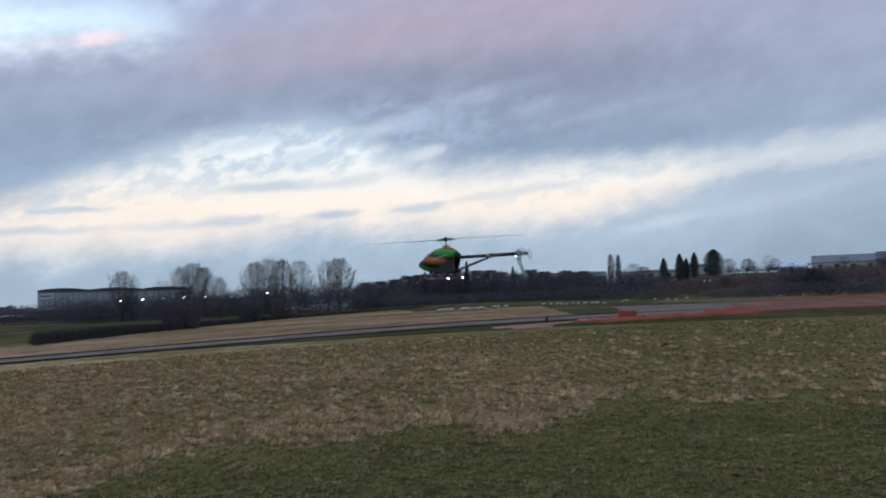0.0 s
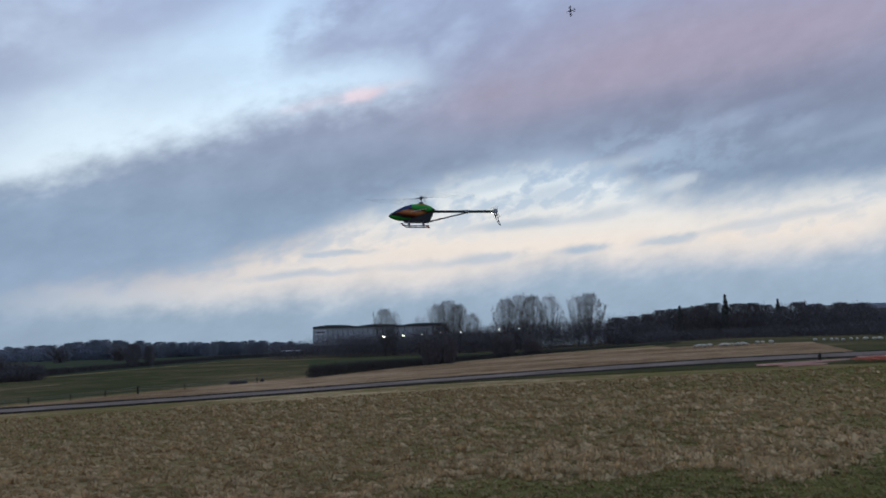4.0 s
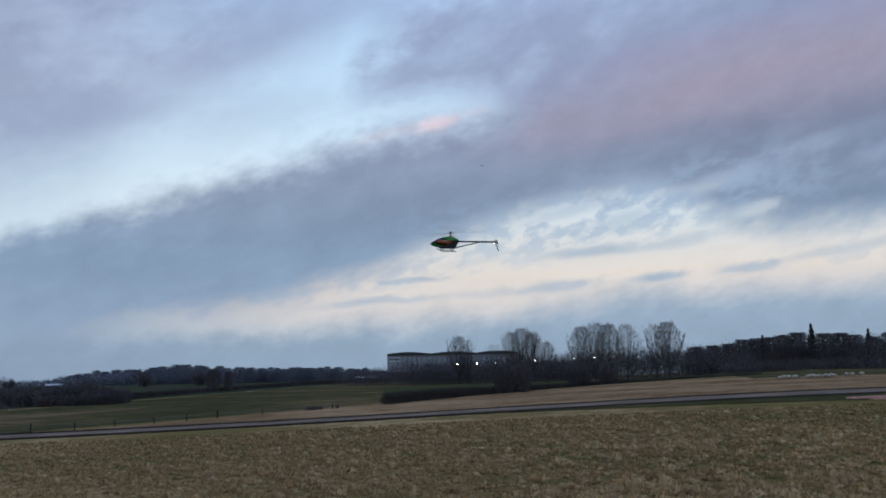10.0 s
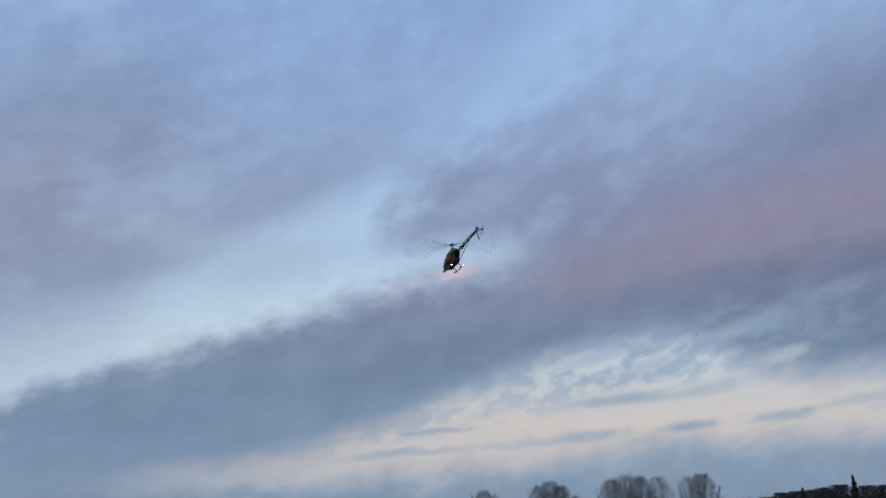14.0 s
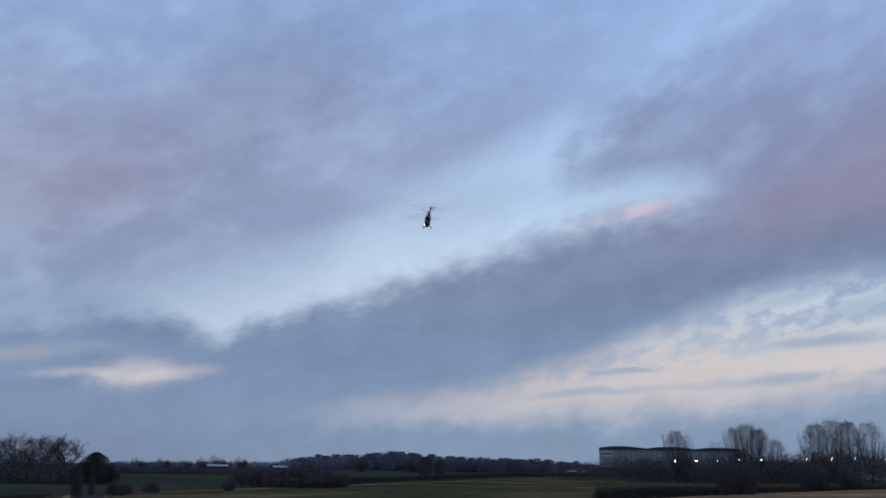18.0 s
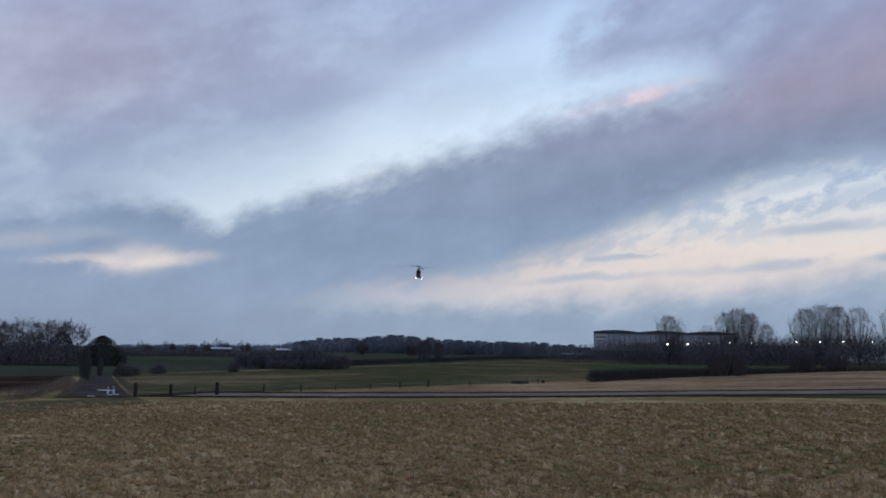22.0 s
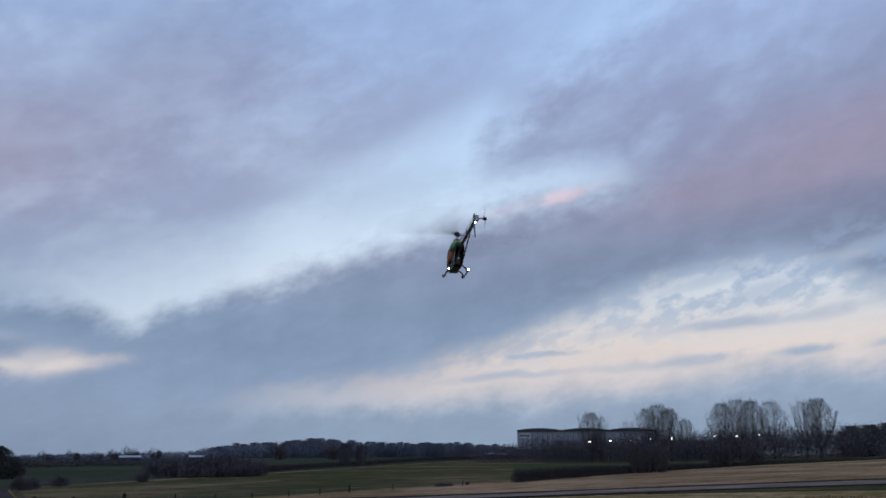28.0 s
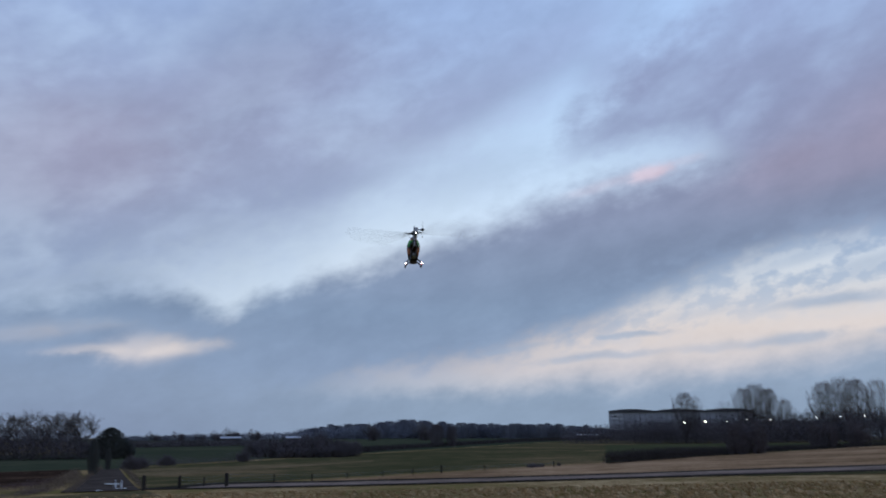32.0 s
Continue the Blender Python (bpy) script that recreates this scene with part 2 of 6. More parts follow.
sky = wmix(wmath("MULTIPLY", side_of(haze_top, 1.45, 0.5, False), 0.97), sky, wmix(wisps, haze_tone, lin(190, 198, 210)))
sky = wmix(gather(((29.0, 4.0, 9.0, 3.4, 0, 0.5), (22.0, 2.0, 8.0, 1.8, 0, 0.3)), 0.0), sky, lin(120, 136, 158))
# rose light caught by the cloud
rose = gather(((5.0, 18.4, 13.0, 2.0, 4, 0.6), (-10.0, 16.6, 8.0, 1.6, 10, 0.4), (-3.5, 20.0, 8.0, 1.8, 6, 0.45), (-63.0, 17.0, 8.5, 3.6, 8, 0.5), (-50.0, 23.6, 9.0, 2.5, 14, 0.22),
               (-14.0, 17.4, 3.0, 1.2, 14, 0.3), (10.0, 21.0, 9.0, 2.5, 4, 0.3)), 0.0)
sky = wmix(wmath("MULTIPLY", rose, 0.6), sky, lin(162, 142, 160))
sky = wmix(gather(((-22.9, 17.0, 1.5, 0.5, 12, 0.6), (-26.4, 16.3, 2.2, 0.35, 14, 0.18), (-20.2, 17.7, 1.4, 0.3, 12, 0.14)), 0.0), sky, lin(232, 202, 210))
mottle = wnode("MapRange")
plug(wmath("MULTIPLY_ADD", small.outputs["Fac"], 0.4, wmath("MULTIPLY_ADD", fine.outputs["Fac"], 0.35, quick.outputs["Fac"])), mottle.inputs["Value"])
for k, v in (("From Min", 0.6), ("From Max", 1.15), ("To Min", 0.95), ("To Max", 1.05)):
    mottle.inputs[k].default_value = v
cooled = wnode("VectorMath", operation="MULTIPLY")
plug(sky, cooled.inputs[0])
cooled.inputs[1].default_value = (0.97, 1.0, 1.0)
sky = cooled.outputs[0]
scaled = wnode("VectorMath", operation="SCALE")
plug(sky, scaled.inputs[0])
plug(mottle.outputs[0], scaled.inputs["Scale"])
sky = scaled.outputs[0]
# away from the afterglow, behind the camera, the dusk sky is darker
behind = wnode("MapRange", interpolation_type="SMOOTHSTEP")
plug(split.outputs[1], behind.inputs["Value"])
for k, v in (("From Min", 0.3), ("From Max", -0.8), ("To Min", 0.0), ("To Max", 0.35)):
    behind.inputs[k].default_value = v
sky = wmix(behind.outputs[0], sky, lin(40, 50, 78))
back = wnode("Background")
plug(sky, back.inputs[0])
back.inputs[1].default_value = 1.09
done = wnode("OutputWorld")
plug(back.outputs[0], done.inputs[0])

# the last warm light from behind the cloud
sun = new("sun", bpy.data.lights.new("sun", "SUN"))
sun.data.energy, sun.data.angle, sun.data.color = 0.25, radians(40), (1.0, 0.86, 0.76)
sun.matrix_world = look((0, 0, 40), (24, -60, 10))


# ---- materials ----
def material(name, col, col2=None, scale=3.0, rough=0.85, metal=0.0, bump=0.0, fine_scale=None, island=0.0, stretchy=(1, 1, 1)):
    """A surface of two colours mixed by noise at two scales, with optional relief and piece-by-piece variation."""
    m = bpy.data.materials.new(name)
    m.use_nodes = True
    nt = m.node_tree
    b = nt.nodes["Principled BSDF"]
    b.inputs["Roughness"].default_value, b.inputs["Metallic"].default_value = rough, metal
    b.inputs["Specular IOR Level"].default_value = 0.5 if rough < 0.65 else (0.1 if rough < 0.88 else 0.0)
    if col2 is None:
        col2 = tuple(c * 0.72 for c in col)
    tc = nt.nodes.new("ShaderNodeTexCoord")
    mp = nt.nodes.new("ShaderNodeMapping")
    mp.inputs["Scale"].default_value = stretchy
    nt.links.new(tc.outputs["Object"], mp.inputs[0])
    n1 = nt.nodes.new("ShaderNodeTexNoise")
    n1.inputs["Scale"].default_value, n1.inputs["Detail"].default_value = scale, 3
    n2 = nt.nodes.new("ShaderNodeTexNoise")
    n2.inputs["Scale"].default_value, n2.inputs["Detail"].default_value = fine_scale or scale * 9, 4
    nt.links.new(mp.outputs[0], n1.inputs["Vector"])
    nt.links.new(mp.outputs[0], n2.inputs["Vector"])
    f = nt.nodes.new("ShaderNodeMath")
    f.operation = "MULTIPLY_ADD"
    nt.links.new(n1.outputs["Fac"], f.inputs[0])
    f.inputs[1].default_value = 1.6
    nt.links.new(n2.outputs["Fac"], f.inputs[2])
    g = nt.nodes.new("ShaderNodeMapRange")
    nt.links.new(f.outputs[0], g.inputs["Value"])
    g.inputs["From Min"].default_value, g.inputs["From Max"].default_value = 0.85, 1.75
    mx = nt.nodes.new("ShaderNodeMix")
    mx.data_type = "RGBA"
    nt.links.new(g.outputs[0], mx.inputs[0])
    mx.inputs[6].default_value, mx.inputs[7].default_value = (*col, 1), (*col2, 1)
    out = mx.outputs[2]
    if island:
        geo = nt.nodes.new("ShaderNodeNewGeometry")
        hs = nt.nodes.new("ShaderNodeHueSaturation")
        mr = nt.nodes.new("ShaderNodeMapRange")
        nt.links.new(geo.outputs["Random Per Island"], mr.inputs["Value"])
        mr.inputs["To Min"].default_value, mr.inputs["To Max"].default_value = 1 - island, 1 + island
        nt.links.new(mr.outputs[0], hs.inputs["Value"])
        nt.links.new(out, hs.inputs["Color"])
        out = hs.outputs[0]
    nt.links.new(out, b.inputs["Base Color"])
    if bump:
        bp = nt.nodes.new("ShaderNodeBump")
        bp.inputs["Strength"].default_value = bump
        nt.links.new(n2.outputs["Fac"], bp.inputs["Height"])
        nt.links.new(bp.outputs[0], b.inputs["Normal"])
    return m


def glow(name, col, strength):
    m = bpy.data.materials.new(name)
    m.use_nodes = True
    b = m.node_tree.nodes["Principled BSDF"]
    b.inputs["Base Color"].default_value = (*col, 1)
    b.inputs["Emission Color"].default_value = (*col, 1)
    b.inputs["Emission Strength"].default_value = strength
    return m


def turf(name, parts, mottle, rough=0.95, lawn=False, low=1.1):
    """Grass seen along the ground: colours given along a ramp of patchy noise, streaked and flecked."""
    m = bpy.data.materials.new(name)
    m.use_nodes = True
    nt = m.node_tree
    b = nt.nodes["Principled BSDF"]
    b.inputs["Roughness"].default_value = rough
    b.inputs["Specular IOR Level"].default_value = 0.0
    tc = nt.nodes.new("ShaderNodeTexCoord")

    def noise_at(scale, detail, rgh=0.55):
        n = nt.nodes.new("ShaderNodeTexNoise")
        n.inputs["Scale"].default_value, n.inputs["Detail"].default_value, n.inputs["Roughness"].default_value = scale, detail, rgh
        nt.links.new(tc.outputs["Object"], n.inputs["Vector"])
        return n.outputs["Fac"]

    a, c, d = noise_at(mottle, 4), noise_at(mottle * 9, 5, 0.65), noise_at(3.4, 5, 0.7)
    s = nt.nodes.new("ShaderNodeMath")
    s.operation = "MULTIPLY_ADD"
    nt.links.new(c, s.inputs[0])
    s.inputs[1].default_value = 0.85
    nt.links.new(a, s.inputs[2])
    s2 = nt.nodes.new("ShaderNodeMath")
    s2.operation = "MULTIPLY_ADD"
    nt.links.new(d, s2.inputs[0])
    s2.inputs[1].default_value = 0.7
    nt.links.new(s.outputs[0], s2.inputs[2])
    r = nt.nodes.new("ShaderNodeMapRange")
    if lawn:  # the greener, shorter grass to the right of where the camera stands
        sp = nt.nodes.new("ShaderNodeSeparateXYZ")
        nt.links.new(tc.outputs["Object"], sp.inputs[0])
        q = nt.nodes.new("ShaderNodeMath")
        q.operation = "MULTIPLY_ADD"
        nt.links.new(sp.outputs[0], q.inputs[0])
        q.inputs[1].default_value, q.inputs[2].default_value = 0.75, 10.9
        qm = nt.nodes.new("ShaderNodeMath")
        qm.operation = "MINIMUM"
        nt.links.new(q.outputs[0], qm.inputs[0])
        qm.inputs[1].default_value = 11.3
        q2 = nt.nodes.new("ShaderNodeMath")
        q2.operation = "SUBTRACT"
        nt.links.new(qm.outputs[0], q2.inputs[0])
        nt.links.new(sp.outputs[1], q2.inputs[1])
        q3 = nt.nodes.new("ShaderNodeMapRange")
        q3.interpolation_type = "SMOOTHSTEP"
        nt.links.new(q2.outputs[0], q3.inputs["Value"])
        for key, val in (("From Min", -2.0), ("From Max", 1.8), ("To Min", 0.0), ("To Max", -0.34)):
            q3.inputs[key].default_value = val
        q4 = nt.nodes.new("ShaderNodeMath")
        nt.links.new(s2.outputs[0], q4.inputs[0])
        nt.links.new(q3.outputs[0], q4.inputs[1])
        q5 = nt.nodes.new("ShaderNodeMapRange")  # and greener again towards the runway's right end
        q5.interpolation_type = "SMOOTHSTEP"
        nt.links.new(sp.outputs[0], q5.inputs["Value"])
        for key, val in (("From Min", -7.0), ("From Max", 9.0), ("To Min", 0.0), ("To Max", -0.17)):
            q5.inputs[key].default_value = val
        q6 = nt.nodes.new("ShaderNodeMath")
        nt.links.new(q4.outputs[0], q6.inputs[0])
        nt.links.new(q5.outputs[0], q6.inputs[1])
        s2 = q6
    nt.links.new(s2.outputs[0], r.inputs["Value"])
    r.inputs["From Min"].default_value, r.inputs["From Max"].default_value = low, 1.5
    ramp = nt.nodes.new("ShaderNodeValToRGB")
    el = ramp.color_ramp.elements
    while len(el) < len(parts):
        el.new(0.5)
    for e, (p, col) in zip(el, parts):
        e.position, e.color = p, (*col, 1)
    nt.links.new(r.outputs[0], ramp.inputs[0])
    nt.links.new(ramp.outputs[0], b.inputs["Base Color"])
    bp = nt.nodes.new("ShaderNodeBump")
    bp.inputs["Strength"].default_value, bp.inputs["Distance"].default_value = 0.6, 0.05
    nt.links.new(d, bp.inputs["Height"])
    nt.links.new(bp.outputs[0], b.inputs["Normal"])
    return m


STRAW, OLIVE, GREEN, BROWN = (0.56, 0.39, 0.19), (0.195, 0.15, 0.052), (0.165, 0.142, 0.042), (0.25, 0.165, 0.068)
M_GRASS = turf("rough_grass", ((0.0, (0.075, 0.066, 0.02)), (0.3, (0.135, 0.116, 0.032)), (0.42, (0.18, 0.135, 0.045)), (0.5, GREEN), (0.57, OLIVE), (0.7, BROWN), (0.87, (0.375, 0.25, 0.115)), (1.0, STRAW)), 0.07, lawn=True, low=0.7)
M_DRY = turf("dry_grass", ((0.0, (0.185, 0.11, 0.054)), (0.35, (0.28, 0.168, 0.086)), (0.65, (0.38, 0.232, 0.122)), (1.0, (0.5, 0.315, 0.175))), 0.05)
M_MOWN = turf("mown_grass", ((0.0, (0.06, 0.057, 0.024)), (0.5, (0.085, 0.076, 0.034)), (1.0, (0.15, 0.115, 0.052))), 0.12)
M_PASTURE = turf("pasture", ((0.0, (0.064, 0.062, 0.027)), (0.4, (0.094, 0.083, 0.037)), (0.75, (0.165, 0.115, 0.056)), (1.0, (0.24, 0.16, 0.08))), 0.03)
M_DRYPASTURE = turf("dry_pasture", ((0.0, (0.11, 0.085, 0.042)), (0.5, (0.19, 0.135, 0.068)), (1.0, (0.29, 0.2, 0.105))), 0.06)
M_CROP = turf("winter_crop", ((0.0, (0.05, 0.058, 0.034)), (0.6, (0.066, 0.072, 0.041)), (1.0, (0.092, 0.088, 0.05))), 0.02)
M_MEADOW = turf("green_meadow", ((0.0, (0.064, 0.068, 0.031)), (0.6, (0.08, 0.083, 0.038)), (1.0, (0.105, 0.098, 0.047))), 0.03)
M_PLOUGH = turf("ploughed_soil", ((0.0, (0.03, 0.018, 0.012)), (0.6, (0.05, 0.03, 0.02)), (1.0, (0.10, 0.06, 0.035))), 0.1)
M_TARMAC = material("old_tarmac", (0.33, 0.24, 0.18), (0.13, 0.094, 0.072), 0.35, 0.95, bump=0.2, fine_scale=6)
M_MUD = material("muddy_track", (0.12, 0.092, 0.072), (0.035, 0.028, 0.023), 0.55, 0.9, bump=0.4, fine_scale=4)
# dark mud; along the runway's far edge its colour also paints the lip's shade
M_VERGE = material("dark_verge", (0.055, 0.045, 0.034), (0.03, 0.025, 0.018), 0.4, 0.95, bump=0.3, fine_scale=5)
M_WATER = material("puddle_water", (0.02, 0.02, 0.02), (0.015, 0.015, 0.015), 1.0, 0.04)
M_BARK = material("winter_bark", (0.085, 0.072, 0.062), (0.05, 0.042, 0.036), 2.0, 0.95)
M_TWIG = material("bare_twigs", (0.235, 0.2, 0.178), (0.15, 0.126, 0.11), 0.4, 0.95, island=0.35)
M_SHRUB = material("winter_shrub", (0.165, 0.141, 0.136), (0.133, 0.113, 0.11), 0.25, 0.95, island=0.08)
M_RUST = material("reddish_brush", (0.22, 0.15, 0.13), (0.14, 0.104, 0.093), 0.2, 0.95, island=0.4)
M_REED = material("dry_reed", (0.31, 0.23, 0.155), (0.13, 0.096, 0.07), 0.5, 0.95, island=0.4)
M_EVER = material("dark_conifer", (0.115, 0.115, 0.1), (0.085, 0.086, 0.074), 0.3, 0.9, island=0.12)
# the pale blue haze of distance is put into this wood's base colour
M_HAZED = material("hazed_winter_wood", (0.245, 0.25, 0.275), (0.2, 0.202, 0.222), 0.02, 0.95, island=0.06)
M_HEDGE = material("dark_thorn_hedge", (0.088, 0.073, 0.066), (0.066, 0.055, 0.05), 0.4, 0.95, island=0.1)
M_WOODPOST = material("weathered_post", (0.06, 0.05, 0.042), (0.035, 0.03, 0.026), 6, 0.95)
M_CLAD = material("grey_cladding", (0.5, 0.5, 0.51), (0.42, 0.42, 0.43), 0.05, 0.6, stretchy=(1, 1, 0.2))
M_DARKCLAD = material("dark_cladding", (0.085, 0.08, 0.078), (0.06, 0.056, 0.055), 0.05, 0.6)
M_ROOF = material("grey_roof", (0.14, 0.125, 0.115), (0.10, 0.09, 0.085), 0.1, 0.6)
M_STONE = material("weathered_stone", (0.27, 0.235, 0.19), (0.2, 0.17, 0.14), 0.2, 0.9)
M_GREYTILE = material("grey_tile", (0.3, 0.29, 0.28), (0.23, 0.22, 0.215), 0.3, 0.8)
M_PALE = material("pale_render", (0.68, 0.65, 0.58), (0.58, 0.55, 0.49), 0.2, 0.8)
M_WHITE = material("white_paint", (0.8, 0.8, 0.78), (0.7, 0.7, 0.68), 1.0, 0.5)
M_GLASS = material("window_glass", (0.03, 0.035, 0.045), (0.02, 0.025, 0.03), 1.0, 0.08)
M_FLEECE = material("sheep_fleece", (0.74, 0.66, 0.5), (0.6, 0.53, 0.4), 4, 0.95, bump=0.4)
M_FACE = material("sheep_face", (0.35, 0.31, 0.27), (0.2, 0.18, 0.16), 4, 0.9)
M_ORANGE = material("orange_plastic", (0.5, 0.09, 0.05), (0.4, 0.07, 0.04), 3, 0.6)
M_NET = material("orange_mesh", (0.8, 0.22, 0.12), (0.62, 0.15, 0.085), 3, 0.7)
M_LAMP = glow("lamp_light", (1.0, 0.93, 0.8), 9.0)
M_STEEL = material("galvanised_steel", (0.3, 0.31, 0.33), (0.22, 0.23, 0.24), 2, 0.5, metal=0.6)


# ---- mesh helpers ----
class Shape:
    """Vertices and faces gathered for one mesh."""

    def __init__(self):
        self.v, self.f = [], []

    def add(self, verts, faces):
        k = len(self.v)
        self.v.extend(verts)
        self.f.extend(tuple(i + k for i in f) for f in faces)

    def tube(self, a, b, ra, rb, n=6, caps=True):
        a, b = Vector(a), Vector(b)
        w = (b - a).normalized()
        s = w.orthogonal().normalized()
        t = w.cross(s)
        ring = []
        for p, r in ((a, ra), (b, rb)):
            for i in range(n):
                q = 2 * math.pi * i / n
                ring.append(tuple(p + (s * math.cos(q) + t * math.sin(q)) * r))
        faces = [(i, (i + 1) % n, n + (i + 1) % n, n + i) for i in range(n)]
        if caps:
            faces += [tuple(range(n - 1, -1, -1)), tuple(range(n, 2 * n))]
        self.add(ring, faces)

    def path(self, pts, r, n=8):
        for a, b in zip(pts, pts[1:]):
            self.tube(a, b, r, r, n)

    def box(self, c, size, rz=0.0, bevel=0.0):
        """A box with chamfered upright edges."""
        x, y, z = (s / 2 for s in size)
        b = bevel
        plan = [(-x + b, -y), (x - b, -y), (x, -y + b), (x, y - b), (x - b, y), (-x + b, y), (-x, y - b), (-x, -y + b)] if b else [
            (-x, -y), (x, -y), (x, y), (-x, y)]
        cs, sn = math.cos(rz), math.sin(rz)
        n = len(plan)
        vs = [(c[0] + px * cs - py * sn, c[1] + px * sn + py * cs, c[2] + h) for h in (-z, z) for px, py in plan]
        self.add(vs, [tuple(range(n - 1, -1, -1)), tuple(range(n, 2 * n))] + [(i, (i + 1) % n, n + (i + 1) % n, n + i) for i in range(n)])

    def loft(self, rings):
        n = len(rings[0])
        vs = [p for r in rings for p in r]
        fs = []
        for k in range(len(rings) - 1):
            fs += [(k * n + i, k * n + (i + 1) % n, (k + 1) * n + (i + 1) % n, (k + 1) * n + i) for i in range(n)]
        fs += [tuple(range(n - 1, -1, -1)), tuple(range((len(rings) - 1) * n, len(rings) * n))]
        self.add(vs, fs)

    def mesh(self, name, mat, smooth=False):
        me = bpy.data.meshes.new(name)
        me.from_pydata([tuple(v) for v in self.v], [], self.f)
        me.materials.append(mat)
        if smooth:
            me.polygons.foreach_set("use_smooth", [True] * len(me.polygons))
        me.update()
        return me


def part(name, shape, mat, parent, label="", smooth=False, at=None):
    ob = new(name, shape.mesh(name, mat, smooth) if isinstance(shape, Shape) else shape)
    ob.parent = parent
    if at is not None:
        ob.matrix_basis = at
    if label:
        ob["label"] = label
    return ob


def thing(name, m, label, category, group="", kind=""):
    ob = new(name)
    ob.empty_display_size = 0.1
    ob.matrix_basis = m
    return tagged(ob, label, category, group, kind)


# ---- the lie of the land ----
def land(x, y):
    """Height of the ground: level where the camera stands and to its right, falling away to the left."""
    u = np.log1p(np.exp(-np.asarray(x, float) / 8)) * 8
    z = -4.5 * (1 - np.exp(-u * 0.0165)) + 4.5 * (1 - math.exp(-math.log(2) * 8 * 0.0165))
    far = np.hypot(x, y)
    ease = lambda v: np.clip(v, 0, 1) ** 2 * (3 - 2 * np.clip(v, 0, 1))
    z = z + 7.5 * ease((far - 225) / 75) * ease((np.asarray(x, float) - 55) / 45)
    return z - ease((-np.asarray(x, float) - 60) / 140) * 34 * ease((far - 640) / 1500)


def spot(heading, far):
    """A place on the ground: degrees to the left of straight ahead, metres away."""
    a = radians(heading)
    x, y = -far * math.sin(a), far * math.cos(a)
    return x, y, float(land(x, y))


def sheet(name, corner, edge_u, edge_v, nu, nv, lift, mat, label, category="ground"):
    """A four-sided piece of ground draped over the land. corner, corner+edge_u ..., with a small lift."""
    u, v = np.meshgrid(np.linspace(0, 1, nu), np.linspace(0, 1, nv))
    x = corner[0] + u * edge_u[0] + v * edge_v[0]
    y = corner[1] + u * edge_u[1] + v * edge_v[1]
    z = land(x, y) + lift
    me = bpy.data.meshes.new(name)
    i = np.arange(nu * nv).reshape(nv, nu)
    q = np.stack([i[:-1, :-1], i[:-1, 1:], i[1:, 1:], i[1:, :-1]], -1).reshape(-1, 4)
    me.from_pydata(np.stack([x, y, z], -1).reshape(-1, 3).tolist(), [], q.tolist())
    me.materials.append(mat)
    me.update()
    return tagged(new(name, me), label, category, kind="structure")


def make_ground():
    radii = np.concatenate([[0.0], np.geomspace(1.0, 4600, 110)])
    turn = np.linspace(0, 2 * math.pi, 181)[:-1]
    verts, faces = [(0, 0, float(land(0, 0)))], []
    for r in radii[1:]:
        x, y = r * np.cos(turn), r * np.sin(turn)
        z = land(x, y)
        verts += np.stack([x, y, z], -1).tolist()
    n = len(turn)
    faces += [(0, 1 + i, 1 + (i + 1) % n) for i in range(n)]
    for k in range(len(radii) - 2):
        a, b = 1 + k * n, 1 + (k + 1) * n
        faces += [(a + i, b + i, b + (i + 1) % n, a + (i + 1) % n) for i in range(n)]
    me = bpy.data.meshes.new("ground")
    me.from_pydata(verts, [], faces)
    me.materials.append(M_GRASS)
    me.polygons.foreach_set("use_smooth", [True] * len(me.polygons))
    return tagged(new("ground", me), "rough winter grassland of straw and green patches", "ground", kind="structure")


make_ground()
RUN = Vector((31, 10)).normalized()  # the runway's line
SIDE = Vector((-RUN.y, RUN.x))


def strip(name, a, b, near, far, lift, mat, label, category, n=60):
    """A band along the runway: from a to b metres along it, near to far metres across it."""
    o = Vector((0, 0)) + RUN * a + SIDE * near
    return sheet(name, o, RUN * (b - a), SIDE * (far - near), n, 6, lift, mat, label, category)


def quad_sheet(name, p00, p10, p11, p01, lift, mat, label, category="field", n=24):
    u, v = np.meshgrid(np.linspace(0, 1, n), np.linspace(0, 1, n))
    p = [np.array(q[:2], float) for q in (p00, p10, p11, p01)]
    xy = ((1 - u) * (1 - v))[..., None] * p[0] + (u * (1 - v))[..., None] * p[1] + (u * v)[..., None] * p[2] + ((1 - u) * v)[..., None] * p[3]
    x, y = xy[..., 0], xy[..., 1]
    me = bpy.data.meshes.new(name)
    i = np.arange(n * n).reshape(n, n)
    q = np.stack([i[:-1, :-1], i[:-1, 1:], i[1:, 1:], i[1:, :-1]], -1).reshape(-1, 4)
    me.from_pydata(np.stack([x, y, land(x, y) + lift], -1).reshape(-1, 3).tolist(), [], q.tolist())
    me.materials.append(mat)
    me.update()
    return tagged(new(name, me), label, category, kind="structure")


def on_run(a, s):
    p = RUN * a + SIDE * s
    return p.x, p.y


